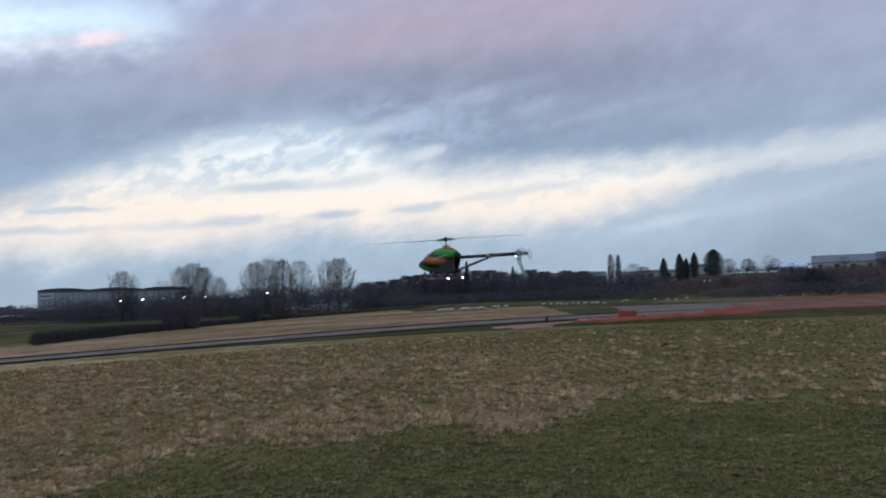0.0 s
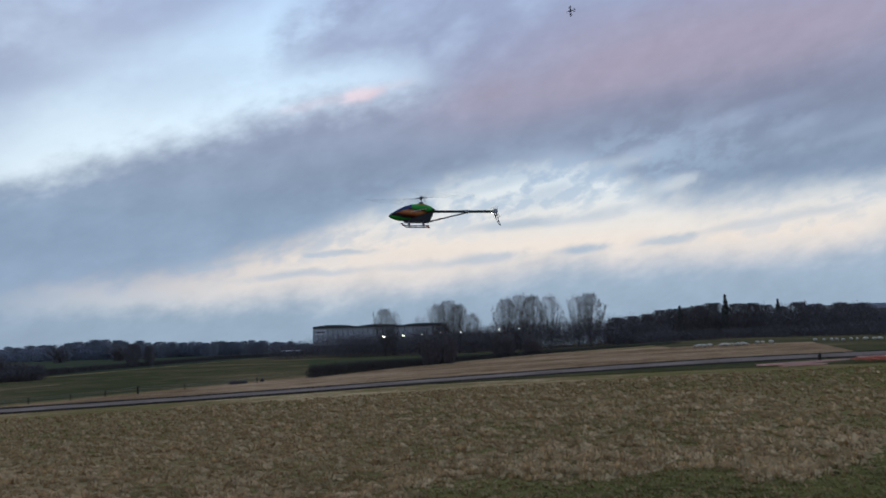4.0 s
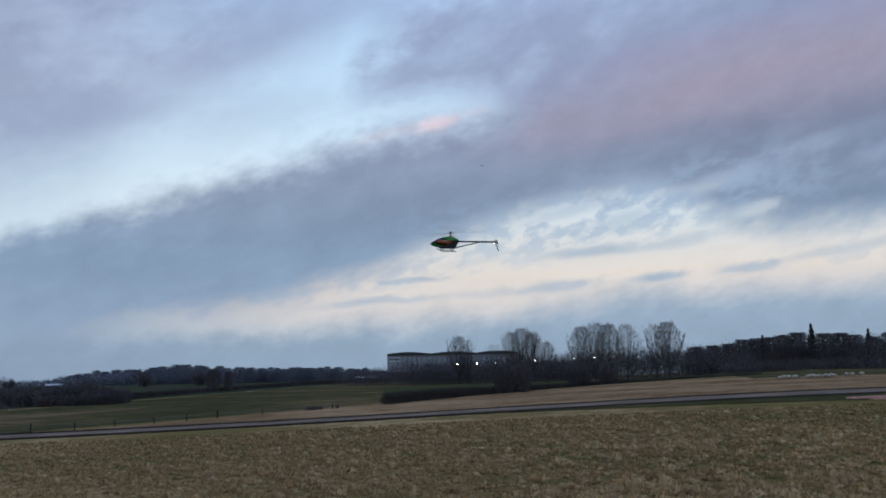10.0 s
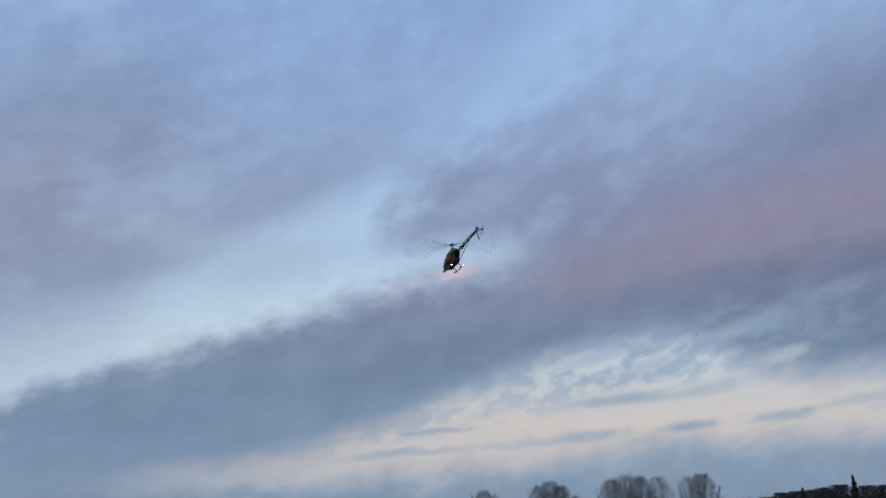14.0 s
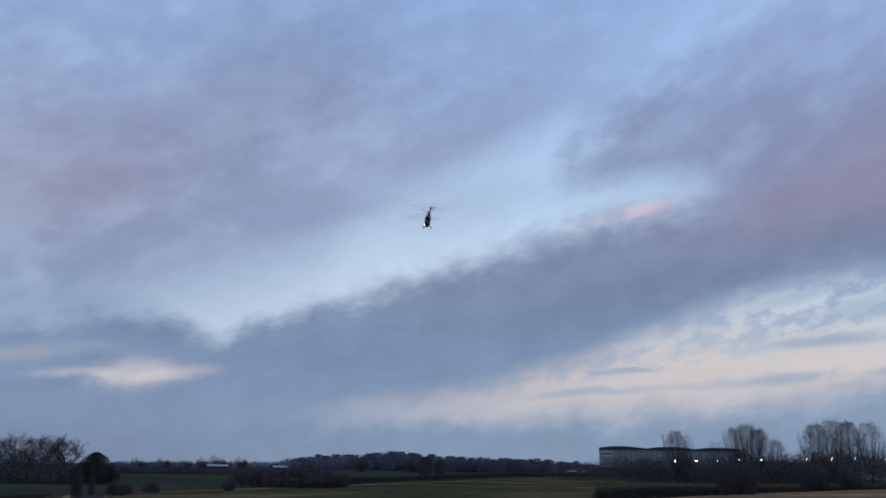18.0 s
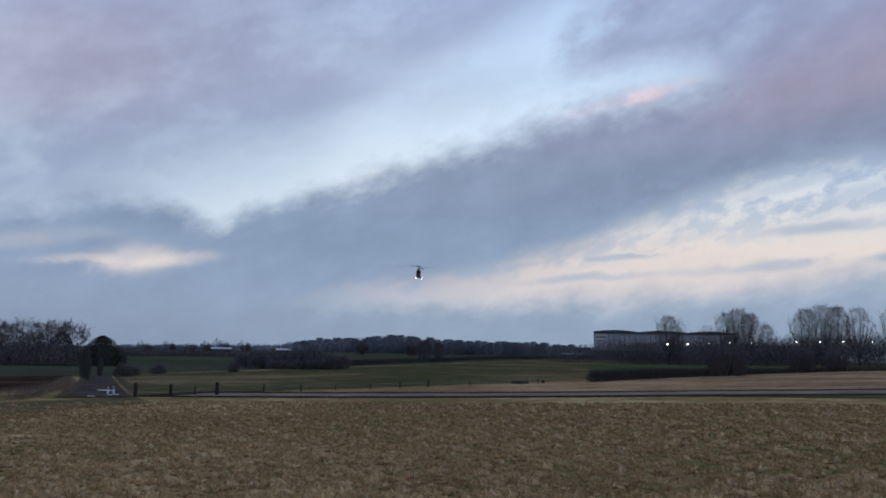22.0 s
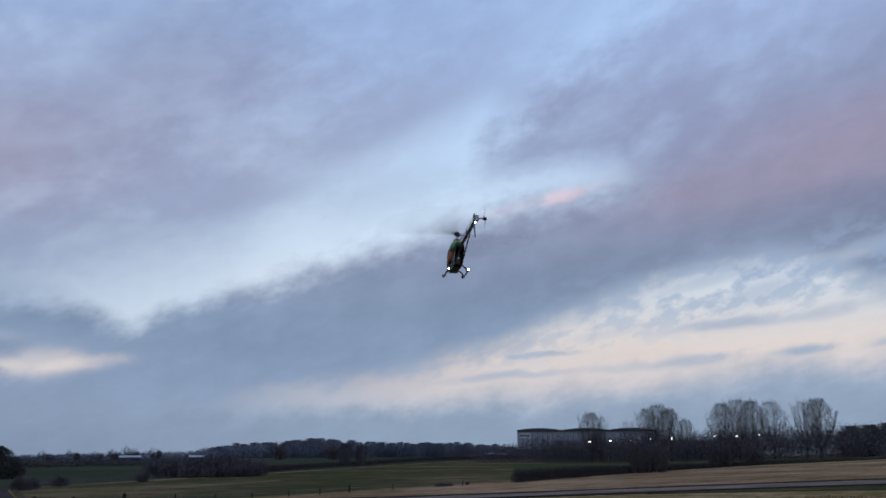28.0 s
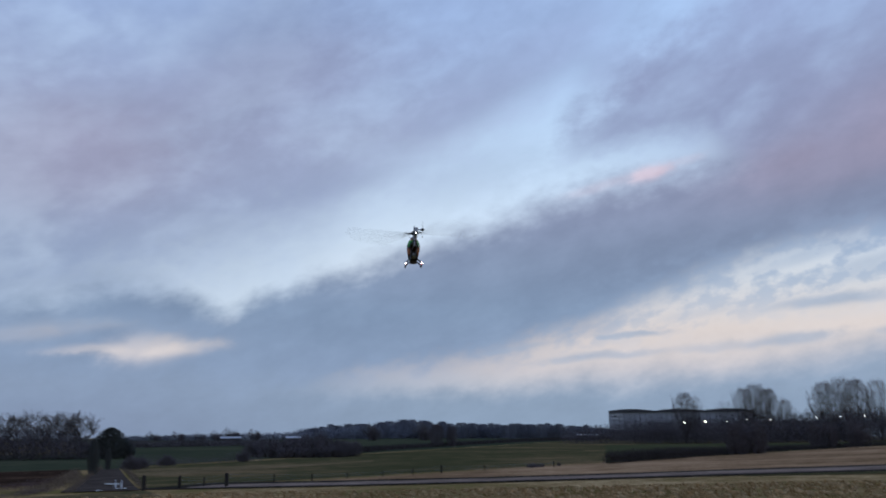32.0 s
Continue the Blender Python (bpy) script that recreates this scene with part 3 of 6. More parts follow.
# fields, runway and tracks
quad_sheet("dry_field", on_run(-31, 52), on_run(33, 55.5), (17.0, 146), (-33, 166), 0.02, M_DRY, "pale dry grass field beyond the runway")
quad_sheet("pasture", spot(56.6, 59.5), (-38, 120), (-225, 420), spot(58.0, 119), 0.03, M_PASTURE, "dull green winter pasture behind the fence")
quad_sheet("far_pasture", (-38, 120), (-18, 300), (-60, 520), (-225, 420), 0.03, M_PASTURE, "dull green winter pasture behind the hedge")
quad_sheet("crop_field", (-107, 69), (-225, 420), (-430, 640), (-560, 300), 0.035, M_CROP, "flat field of green winter crop")
quad_sheet("left_crop_field", spot(78, 112), spot(57, 118), spot(55, 230), spot(78, 230), 0.04, M_CROP, "green winter crop before the wood")
quad_sheet("ploughed_field", spot(82, 60), spot(61.5, 76), spot(60.3, 119), spot(82, 114), 0.05, M_PLOUGH, "dark ploughed soil beside the track")
for h0, d0, h1, d1 in ((26.5, 88, 18.5, 127), (18.5, 127, 10, 175), (10, 175, 2, 200)):
    quad_sheet("hedge_meadow", spot(h0, d0), spot(h1, d1), spot(h1, 295), spot(h0, 305), 0.045, M_MEADOW, "green meadow behind the trimmed hedge")
quad_sheet("sheep_pasture", spot(2, 128), spot(-30, 120), spot(-30, 330), spot(4, 300), 0.03, M_PASTURE, "green sheep pasture before a dark hedge")
quad_sheet("apron_grass", spot(-9, 62), spot(-31, 64), spot(-31, 125), spot(-6.5, 128), 0.026, M_PASTURE, "dull green rough grass round the apron")
quad_sheet("dry_headland", spot(-13.5, 118), spot(-31, 122), spot(-31, 205), spot(-15, 190), 0.06, M_DRYPASTURE, "pale dry headland beyond the apron")
quad_sheet("runway_verge", on_run(-37, 44.6), on_run(62, 42.9), on_run(62, 55.4), on_run(-37, 54), 0.035, M_VERGE, "dark muddy verge along the tarmac, with its shaded far lip", "verge", 40)
quad_sheet("damp_margin", spot(74, 34), spot(55.5, 47), spot(56.5, 56), spot(74, 50), 0.03, M_PASTURE, "damp greenish brown margin before the track")
quad_sheet("mown_strip", on_run(0, 42.9), on_run(45, 27), on_run(45, 45), on_run(0, 43.8), 0.025, M_MOWN, "short dark green mown strip along the runway")
quad_sheet("runway", on_run(-34, 46.0), on_run(60, 45.2), on_run(60, 52.8), on_run(-34, 50.5), 0.05, M_TARMAC, "old grey tarmac runway strip", "runway", 40)
quad_sheet("apron", (13.5, 61), on_run(62, 49), (64, 113), (18.5, 92), 0.055, M_TARMAC, "wide dark tarmac apron at the runway's end", "runway")
quad_sheet("dry_strip", spot(57.2, 86), spot(42.0, 128), spot(42.0, 131), spot(57.6, 112), 0.05, M_DRYPASTURE, "tan strip of dry grass across the pasture")
quad_sheet("track", spot(61.4, 58), spot(56.8, 56), spot(58.1, 118), spot(59.3, 118), 0.06, M_MUD, "wet muddy farm track between fields", "track")


# ---- trees and shrubs ----
def bare_tree(seed, spread=0.42, fork=0.22, up=0.75, levels=5, whips=9, twig=0.022):
    """Trunk and limbs, and the haze of fine twigs, of a leafless tree one unit high."""
    rng = random.Random(seed)
    wood, fuzz = Shape(), Shape()

    def grow(p, w, length, r, k):
        q = p + w * length
        wood.tube(p, q, r, r * 0.62, 5 if k < 2 else 3, False)
        if k >= levels:
            return
        for i in range(rng.choice((2, 3, 3)) if k else rng.choice((5, 6, 7))):
            side = Vector((rng.gauss(0, 1), rng.gauss(0, 1), rng.gauss(0, 0.5))).normalized()
            n = (w * (0.85 + 0.3 * rng.random()) + side * spread * (1.5 if k == 0 else 1.25) + Vector((0, 0, up * 0.35))).normalized()
            start = p.lerp(q, rng.uniform(0.5, 1.0) if k else rng.uniform(0.75, 1.0))
            grow(start, n, length * rng.uniform(0.58, 0.85) * (1.25 if k == 0 else 1), r * rng.uniform(0.42, 0.6), k + 1)
            if k >= levels - 3:
                for j in range(whips):
                    s2 = Vector((rng.gauss(0, 1), rng.gauss(0, 1), rng.gauss(0.3, 0.7))).normalized()
                    t = (n * 0.8 + s2 * 0.6 + Vector((0, 0, up * 0.3))).normalized()
                    a = start + n * rng.random() * length * 0.7
                    b = a + t * rng.uniform(0.03, 0.085)
                    o = t.orthogonal().normalized() * twig * 0.035
                    fuzz.add([tuple(a - o), tuple(a + o), tuple(b)], [(0, 1, 2)])

    grow(Vector((0, 0, 0)), Vector((rng.gauss(0, 0.03), rng.gauss(0, 0.03), 1)).normalized(), fork, 0.018, 0)
    top = max(v[2] for v in fuzz.v)
    for s in (wood, fuzz):
        s.v = [(x / top, y / top, z / top) for x, y, z in s.v]
    return wood, fuzz


def leaf_cloud(shape, rng, c, r, n, size, squash=1.0):
    """Small leaf clumps scattered through a lumpy volume, thicker towards its outside."""
    lumps = [Vector((rng.gauss(0, 1), rng.gauss(0, 1), rng.gauss(0, 1))).normalized() for _ in range(7)]
    for _ in range(n):
        d = Vector((rng.gauss(0, 1), rng.gauss(0, 1), rng.gauss(0, 1))).normalized()
        k = 0.78 + 0.3 * max(d.dot(u) for u in lumps) ** 3
        p = Vector((c[0] + d.x * r[0] * k, c[1] + d.y * r[1] * k, c[2] + d.z * r[2] * k * squash)).lerp(Vector(c), 1 - rng.random() ** 0.4)
        n1 = Vector((rng.gauss(0, 1), rng.gauss(0, 1), rng.gauss(0, 1))).normalized()
        a = n1.orthogonal().normalized() * size * rng.uniform(0.5, 1.1)
        b = n1.cross(a).normalized() * size * rng.uniform(0.4, 0.9)
        shape.add([tuple(p - a), tuple(p + b * 0.9), tuple(p + a * 0.8 + b * 0.2), tuple(p - b)], [(0, 1, 2, 3)])


def fan_tree(seed, stems=17, lean=0.34, low=0.12, side=0.18, whips=8, thin=0.0007, haze=5200):
    """A leafless tree one unit high whose many stems sweep up from a short trunk into an egg-shaped crown."""
    rng = random.Random(seed)
    wood, fuzz = Shape(), Shape()
    fork = Vector((0, 0, low))
    wood.tube((0, 0, 0), fork, 0.02, 0.016, 7)
    for i in range(stems):
        a = 2 * math.pi * (i + rng.random()) / stems
        r = lean * math.sqrt(rng.random())
        tip = Vector((r * math.cos(a), r * math.sin(a), (1 - 0.9 * r * r / (lean * lean + 0.02) * 0.3) * rng.uniform(0.82, 1.0)))
        bend = Vector((tip.x * 0.75, tip.y * 0.75, low + (tip.z - low) * 0.38))
        pts = []
        for k in range(7):
            t = k / 6
            pts.append(fork * (1 - t) ** 2 + bend * 2 * t * (1 - t) + tip * t * t + Vector((rng.gauss(0, 0.006), rng.gauss(0, 0.006), 0)))
        for k in range(6):
            wood.tube(pts[k], pts[k + 1], 0.0085 * (1 - k / 6.2), 0.0085 * (1 - (k + 1) / 6.2), 4, False)
        for j in range(18):
            t = rng.uniform(0.12, 0.98) * 6
            k = min(5, int(t))
            p = pts[k].lerp(pts[k + 1], t - k)
            w = (pts[k + 1] - pts[k]).normalized()
            o = Vector((rng.gauss(0, 1), rng.gauss(0, 1), rng.gauss(0, 0.3))).normalized()
            q = p + (w * 0.8 + o * 0.75 + Vector((0, 0, 0.35))).normalized() * side * rng.uniform(0.5, 1.0) * (1.15 - t / 8)
            wood.tube(p, q, 0.0018, 0.0006, 3, False)
            for m in range(whips):
                b = p.lerp(q, rng.uniform(0.2, 1.0))
                o2 = Vector((rng.gauss(0, 1), rng.gauss(0, 1), rng.gauss(0.5, 0.6))).normalized()
                e = b + ((q - p).normalized() * 0.6 + o2 * 0.6 + Vector((0, 0, 0.35))).normalized() * rng.uniform(0.03, 0.075)
                n = (e - b).orthogonal().normalized() * thin
                fuzz.add([tuple(b - n), tuple(b + n), tuple(e)], [(0, 1, 2)])
    for _ in range(haze):  # the even haze of outer twigs, fanning up and outwards
        z = rng.random() ** 0.8
        w = lean * 0.86 * (math.sin(math.pi * (0.1 + 0.82 * z ** 0.85)) ** 0.7)
        a, q = rng.uniform(0, 2 * math.pi), math.sqrt(rng.random())
        b = Vector((w * q * math.cos(a), w * q * math.sin(a), low + 0.06 + (0.84 - low) * z))
        d = (b - fork + Vector((rng.gauss(0, 0.12), rng.gauss(0, 0.12), 0.12))).normalized()
        n = d.orthogonal().normalized() * thin
        fuzz.add([tuple(b - n), tuple(b + n), tuple(b + d * rng.uniform(0.035, 0.085))], [(0, 1, 2)])
    top = max(v[2] for v in fuzz.v)
    for s in (wood, fuzz):
        s.v = [(x / top, y / top, z / top) for x, y, z in s.v]
    return wood, fuzz


def quads_mesh(name, p, u, v, mat):
    """Many loose four-sided leaves from their centres and half axes."""
    n = len(p)
    co = np.stack([p - u, p + v * 0.9, p + u * 0.85 + v * 0.15, p - v], 1).reshape(-1, 3)
    me = bpy.data.meshes.new(name)
    me.vertices.add(4 * n)
    me.vertices.foreach_set("co", co.ravel())
    me.loops.add(4 * n)
    me.loops.foreach_set("vertex_index", np.arange(4 * n))
    me.polygons.add(n)
    me.polygons.foreach_set("loop_start", np.arange(n) * 4)
    me.polygons.foreach_set("loop_total", np.full(n, 4))
    me.materials.append(mat)
    me.update()
    return me


KINDS = {}


def tree_kind(key, label, category, build):
    ob = thing(key, Matrix.Translation((0, -40, 0)), label, category)
    build(ob)
    KINDS[key] = ob
    return ob


def build_bare(seed, **kw):
    def b(ob):
        wood, fuzz = bare_tree(seed, **kw)
        part("trunk", wood, M_BARK, ob)
        part("crown", fuzz, M_TWIG, ob, "fine bare winter twigs")
    return b


def build_fan(seed, **kw):
    def b(ob):
        wood, fuzz = fan_tree(seed, **kw)
        part("trunk", wood, M_BARK, ob)
        part("crown", fuzz, M_TWIG, ob, "fine bare winter twigs")
    return b


def build_thicket(seed):
    """A dense leafless bush: stems fanning from the ground, wrapped in a shaggy mass of upright twigs."""
    def b(ob):
        rng = np.random.default_rng(seed)
        ps, us, vs = [], [], []
        wood = Shape()
        for k in range(13):
            a, q = rng.uniform(0, 2 * math.pi), math.sqrt(rng.random()) * 0.45
            x, y = q * math.cos(a), q * math.sin(a)
            top = (1 - 1.1 * q * q) * rng.uniform(0.62, 1.0)
            wood.tube((x * 0.25, y * 0.25, 0), (x, y, top * 0.8), 0.016, 0.004, 5, False)
            n = 430
            g = rng.normal(0, 1, (n, 3))
            g /= np.linalg.norm(g, axis=1)[:, None]
            g *= (rng.random(n) ** 0.45)[:, None]
            r = rng.uniform(0.13, 0.24)
            p = np.stack([x + g[:, 0] * r, y + g[:, 1] * r, np.maximum(0.01, top * 0.5 + g[:, 2] * top * 0.52)], -1)
            lean = np.stack([p[:, 0] * 1.2 + rng.normal(0, 0.4, n), p[:, 1] * 1.2 + rng.normal(0, 0.4, n), np.ones(n)], -1)
            ps.append(p)
            us.append(lean / np.linalg.norm(lean, axis=1)[:, None] * rng.uniform(0.02, 0.044, n)[:, None])
            c = rng.normal(0, 1, (n, 3))
            vs.append(c / np.linalg.norm(c, axis=1)[:, None] * rng.uniform(0.007, 0.016, n)[:, None])
        part("trunk", wood, M_BARK, ob)
        part("twig_mass", quads_mesh("twig_mass", np.concatenate(ps), np.concatenate(us), np.concatenate(vs), M_SHRUB), M_SHRUB, ob)
    return b


def build_leafy(seed, mat, blobs, size, n, trunk=0.05):
    def b(ob):
        rng = random.Random(seed)
        crown, wood = Shape(), Shape()
        wood.tube((0, 0, 0), (0, 0, 0.5), trunk, trunk * 0.5, 7)
        for c, r in blobs:
            wood.tube((0, 0, 0.1), c, trunk * 0.5, trunk * 0.15, 4)
            leaf_cloud(crown, rng, c, r, n, size)
        part("trunk", wood, M_BARK, ob)
        part("crown", crown, mat, ob)
    return b


def build_column(seed, widths, leaves=5200, size=0.013, mat=None):
    """A dense evergreen one unit high: its half widths at even steps from foot to tip, clad in small sprays that point up."""
    def b(ob):
        rng = np.random.default_rng(seed)
        z = rng.random(leaves) ** 0.85
        a = rng.uniform(0, 2 * math.pi, leaves)
        lump = 1 + 0.09 * np.sin(3 * a + 9 * z + seed) + 0.07 * np.sin(5 * a - 21 * z)
        r = np.interp(z, np.linspace(0, 1, len(widths)), widths) * lump * np.sqrt(rng.uniform(0.12, 1.06, leaves))
        p = np.stack([r * np.cos(a), r * np.sin(a), 0.02 + 0.97 * z], -1)
        up = np.stack([np.cos(a) * 0.35 + rng.normal(0, 0.25, leaves), np.sin(a) * 0.35 + rng.normal(0, 0.25, leaves), np.ones(leaves)], -1)
        u = up / np.linalg.norm(up, axis=1)[:, None] * (size * rng.uniform(0.8, 1.8, leaves))[:, None]
        v = np.stack([-np.sin(a), np.cos(a), rng.normal(0, 0.3, leaves)], -1) * (size * rng.uniform(0.5, 1.0, leaves))[:, None]
        wood = Shape()
        wood.tube((0, 0, 0), (0, 0, 0.92), 0.025, 0.004, 7)
        part("trunk", wood, M_BARK, ob)
        part("crown", quads_mesh("crown", p, u, v, mat or M_EVER), mat or M_EVER, ob)
    return b


for i in range(4):
    tree_kind("bare_tree" if not i else "bare_tree.%03d" % i, "tall bare winter tree with upswept limbs", "tree",
              build_fan(11 + i))
for i in range(2):
    tree_kind("oak_tree" if not i else "oak_tree.%03d" % i, "spreading bare oak in a winter field", "tree",
              build_bare(31 + i, spread=0.72, fork=0.24, up=0.4, whips=9))
tree_kind("poplar_tree", "slim bare poplar beside the village", "tree", build_fan(41, stems=9, lean=0.058, side=0.07, haze=1700, thin=0.0006))
tree_kind("round_tree", "round-headed bare village tree", "tree", build_fan(71, stems=17, lean=0.46, low=0.18, side=0.18, haze=5600))
tree_kind("round_tree.001", "round-headed bare village tree", "tree", build_fan(72, stems=14, lean=0.44, low=0.22, side=0.2, haze=5000))
tree_kind("cypress_tree", "dark columnar cypress before pale buildings", "tree", build_column(51, (0.1, 0.135, 0.145, 0.148, 0.145, 0.137, 0.122, 0.098, 0.062, 0.01)))
tree_kind("yew_tree", "broad dark evergreen with a domed crown", "tree", build_column(54, (0.2, 0.27, 0.3, 0.315, 0.32, 0.315, 0.295, 0.25, 0.17, 0.04), 8000, 0.014))
tree_kind("conifer_tree", "dark pointed conifer among bare trees", "tree",
          build_leafy(52, M_EVER, [((0, 0, 0.18 + 0.115 * i), (0.24 - 0.03 * i, 0.24 - 0.03 * i, 0.1)) for i in range(8)], 0.03, 220, 0.03))
tree_kind("evergreen_tree", "broad dark evergreen tree with rounded crown", "tree",
          build_leafy(53, M_EVER, [((0, 0, 0.55), (0.34, 0.34, 0.44)), ((0.2, 0.1, 0.42), (0.24, 0.24, 0.34)), ((-0.2, -0.08, 0.4), (0.25, 0.25, 0.33)), ((0.02, -0.15, 0.3), (0.3, 0.3, 0.3)), ((-0.05, 0.18, 0.36), (0.26, 0.26, 0.34))], 0.022, 2000, 0.04))
for i in range(3):
    tree_kind("thorn_bush" if not i else "thorn_bush.%03d" % i, "dense dark leafless thorn bush", "bush", build_thicket(61 + i))
DOME = (0.36, 0.42, 0.46, 0.49, 0.5, 0.5, 0.49, 0.46, 0.4, 0.27)
for i in range(2):
    tree_kind("copse_tree" if not i else "copse_tree.001", "dense bare tree of the dark wood", "tree", build_column(71 + i, DOME, 3600, 0.02, M_SHRUB))
    tree_kind("far_tree" if not i else "far_tree.001", "rounded bare tree of the distant wood", "tree", build_column(73 + i, DOME, 2200, 0.026, M_HAZED))
RNG = random.Random(7)


def plant(key, heading, far, top, wide=1.0, group="", label=""):
    """A tree or bush on the ground at a heading and distance; top: the height of its tip above eye level, in degrees."""
    x, y, z = spot(heading, far)
    h = EYE + far * math.tan(radians(top)) - z
    src = KINDS[key]
    ob = copy_thing(src, pose(x, y, z - 0.05, 0, 0, RNG.uniform(0, 360)))
    ob.scale = (h * wide, h * wide, h)
    return tagged(ob, label, "", group)


def belt(name, points, mat, label, seed, size=0.5, thick=5.0, bush=5.0, rough=0.3):
    """A belt of brush or far wood along headings: (heading, distance, top degrees, depth). thick: clumps to the square metre of its face."""
    rng = np.random.default_rng(seed)
    fine_grain = 240 < points[0][1] < 400
    size, thick = (size * 0.43, thick * 4.6) if fine_grain else (size * 0.47, thick * 3.8)
    ps, us, vs = [], [], []
    for (h0, d0, t0, w0), (h1, d1, t1, w1) in zip(points, points[1:]):
        a, b = Vector(spot(h0, d0)), Vector(spot(h1, d1))
        count = max(2, int((b - a).length / bush * 4.5))
        for i in range(count):
            k = (i + rng.random()) / count
            h, d, t, w = (p + (q - p) * k for p, q in ((h0, h1), (d0, d1), (t0, t1), (w0, w1)))
            d += rng.uniform(-0.5, 0.5) * w
            x, y, z = spot(h, d)
            top = max(0.5, EYE + d * math.tan(radians(t)) - z) * rng.uniform(1 - rough, 1 + rough * 0.35)
            r = bush * rng.uniform(0.6, 1.0)
            n = int(thick * top * bush * 0.22) + 4
            ang, q = rng.uniform(0, 2 * math.pi, n), np.sqrt(rng.random(n))
            roof = top * (1 - 0.5 * q ** 2) * rng.uniform(0.9, 1.05, n)
            ps.append(np.stack([x + r * q * np.cos(ang), y + r * q * np.sin(ang), z + roof * rng.random(n) ** 0.7], -1))
            lean = rng.normal(0, 0.9, (n, 3))
            lean[:, 2] = 1.0
            us.append(lean / np.linalg.norm(lean, axis=1)[:, None] * (size * rng.uniform(0.6, 1.3, n))[:, None])
            across = rng.normal(0, 1, (n, 3)) * (1, 1, 0.4)
            vs.append(across / np.linalg.norm(across, axis=1)[:, None] * (size * rng.uniform(0.22, 0.5, n))[:, None])
    ob = new(name, quads_mesh(name, np.concatenate(ps), np.concatenate(us), np.concatenate(vs), mat))
    return tagged(ob, label, "bushes", kind="stuff")


# the warehouse's trees
for i, (h, top, w) in enumerate(((21.3, 2.25, 0.9), (20.7, 2.10, 0.9), (18.9, 1.65, 0.9), (17.6, 2.55, 0.9), (16.9, 2.75, 0.95), (16.2, 2.55, 0.9),
                                 (15.2, 1.75, 0.9), (12.9, 2.85, 0.9), (12.0, 3.00, 0.85), (11.1, 3.05, 0.9), (9.9, 2.95, 0.9), (8.0, 2.85, 0.95), (7.2, 2.95, 0.95))):
    plant("bare_tree" if i % 4 == 0 else "bare_tree.%03d" % (i % 4), h, 325 + 5 * (i % 3), top + 0.3, w * 0.95, "row of bare trees")
belt("shrub_belt", ((29.0, 335, 0.1, 8), (27.4, 332, 0.34, 10), (26.6, 330, 0.5, 12), (25.6, 330, 0.7, 16), (25.0, 330, 1.05, 16), (22, 325, 0.98, 16), (18, 320, 0.95, 16), (14, 315, 1.2, 14), (10, 310, 1.32, 14), (6, 305, 1.4, 14), (2, 300, 1.5, 14)),
     M_SHRUB, "dark belt of leafless shrubs before the sheds", 3, 0.6, 14, 5, 0.2)
belt("tall_scrub", ((24.5, 345, 0.70, 10), (21, 345, 0.95, 10), (17, 343, 1.00, 10), (14, 340, 1.4, 10), (10, 338, 1.5, 10), (5, 335, 1.55, 10), (0, 335, 1.6, 10), (-6, 335, 1.50, 10), (-12, 330, 1.35, 10), (-18, 330, 1.35, 10)),
     M_SHRUB, "dense tall winter scrub between fields and sheds", 21, 0.75, 11, 5, 0.16)
belt("wood_edge", ((6, 330, 1.4, 20), (2, 325, 1.8, 20), (-2, 320, 2.05, 20), (-6, 312, 1.9, 20), (-9, 308, 1.85, 16), (-12, 304, 1.65, 16), (-15, 300, 1.5, 12)),
     M_SHRUB, "dark winter wood of bare trees and scrub", 4, 0.65, 19, 5, 0.2)
belt("far_hedge", ((4, 262, 0.5, 5), (-4, 255, 0.55, 5), (-9, 250, 0.72, 6), (-13, 245, 0.66, 6), (-16, 245, 0.3, 5)),
     M_SHRUB, "thick dark hedge behind the sheep", 5, 0.5, 20, 4, 0.1)
belt("village_scrub", ((-18.2, 330, 1.75, 8), (-20, 330, 1.85, 8), (-22, 330, 1.75, 8), (-24, 330, 1.7, 8)), M_SHRUB, "dark garden scrub along the village edge", 27, 0.6, 10, 4, 0.25)
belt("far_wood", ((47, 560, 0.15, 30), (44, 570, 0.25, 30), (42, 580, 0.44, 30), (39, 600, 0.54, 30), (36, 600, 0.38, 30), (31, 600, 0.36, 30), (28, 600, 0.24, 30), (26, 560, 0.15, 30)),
     M_HAZED, "distant dark wood on the skyline", 6, 1.4, 9, 9, 0.09)
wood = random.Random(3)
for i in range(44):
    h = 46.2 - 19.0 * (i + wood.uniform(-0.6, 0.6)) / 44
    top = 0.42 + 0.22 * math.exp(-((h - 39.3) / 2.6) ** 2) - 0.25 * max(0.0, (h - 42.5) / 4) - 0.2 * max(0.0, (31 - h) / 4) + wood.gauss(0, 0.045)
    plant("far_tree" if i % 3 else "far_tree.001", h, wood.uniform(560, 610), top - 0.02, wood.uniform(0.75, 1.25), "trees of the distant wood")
for i, (h, top) in enumerate(((3.4, 1.5), (2.5, 1.75), (1.7, 1.8), (0.9, 1.85), (0.1, 1.95), (-0.8, 2.1), (-2.3, 2.0), (-3.2, 2.0), (-4.0, 1.85), (-5.0, 1.7), (-6.0, 1.95), (-7.0, 1.8), (-8.4, 1.8), (-9.6, 1.75), (4.4, 1.4), (5.4, 1.35))):
    plant("copse_tree" if i % 2 else "copse_tree.001", h, 314 + 4 * (i % 3), top, 0.8, "trees of the dark wood")
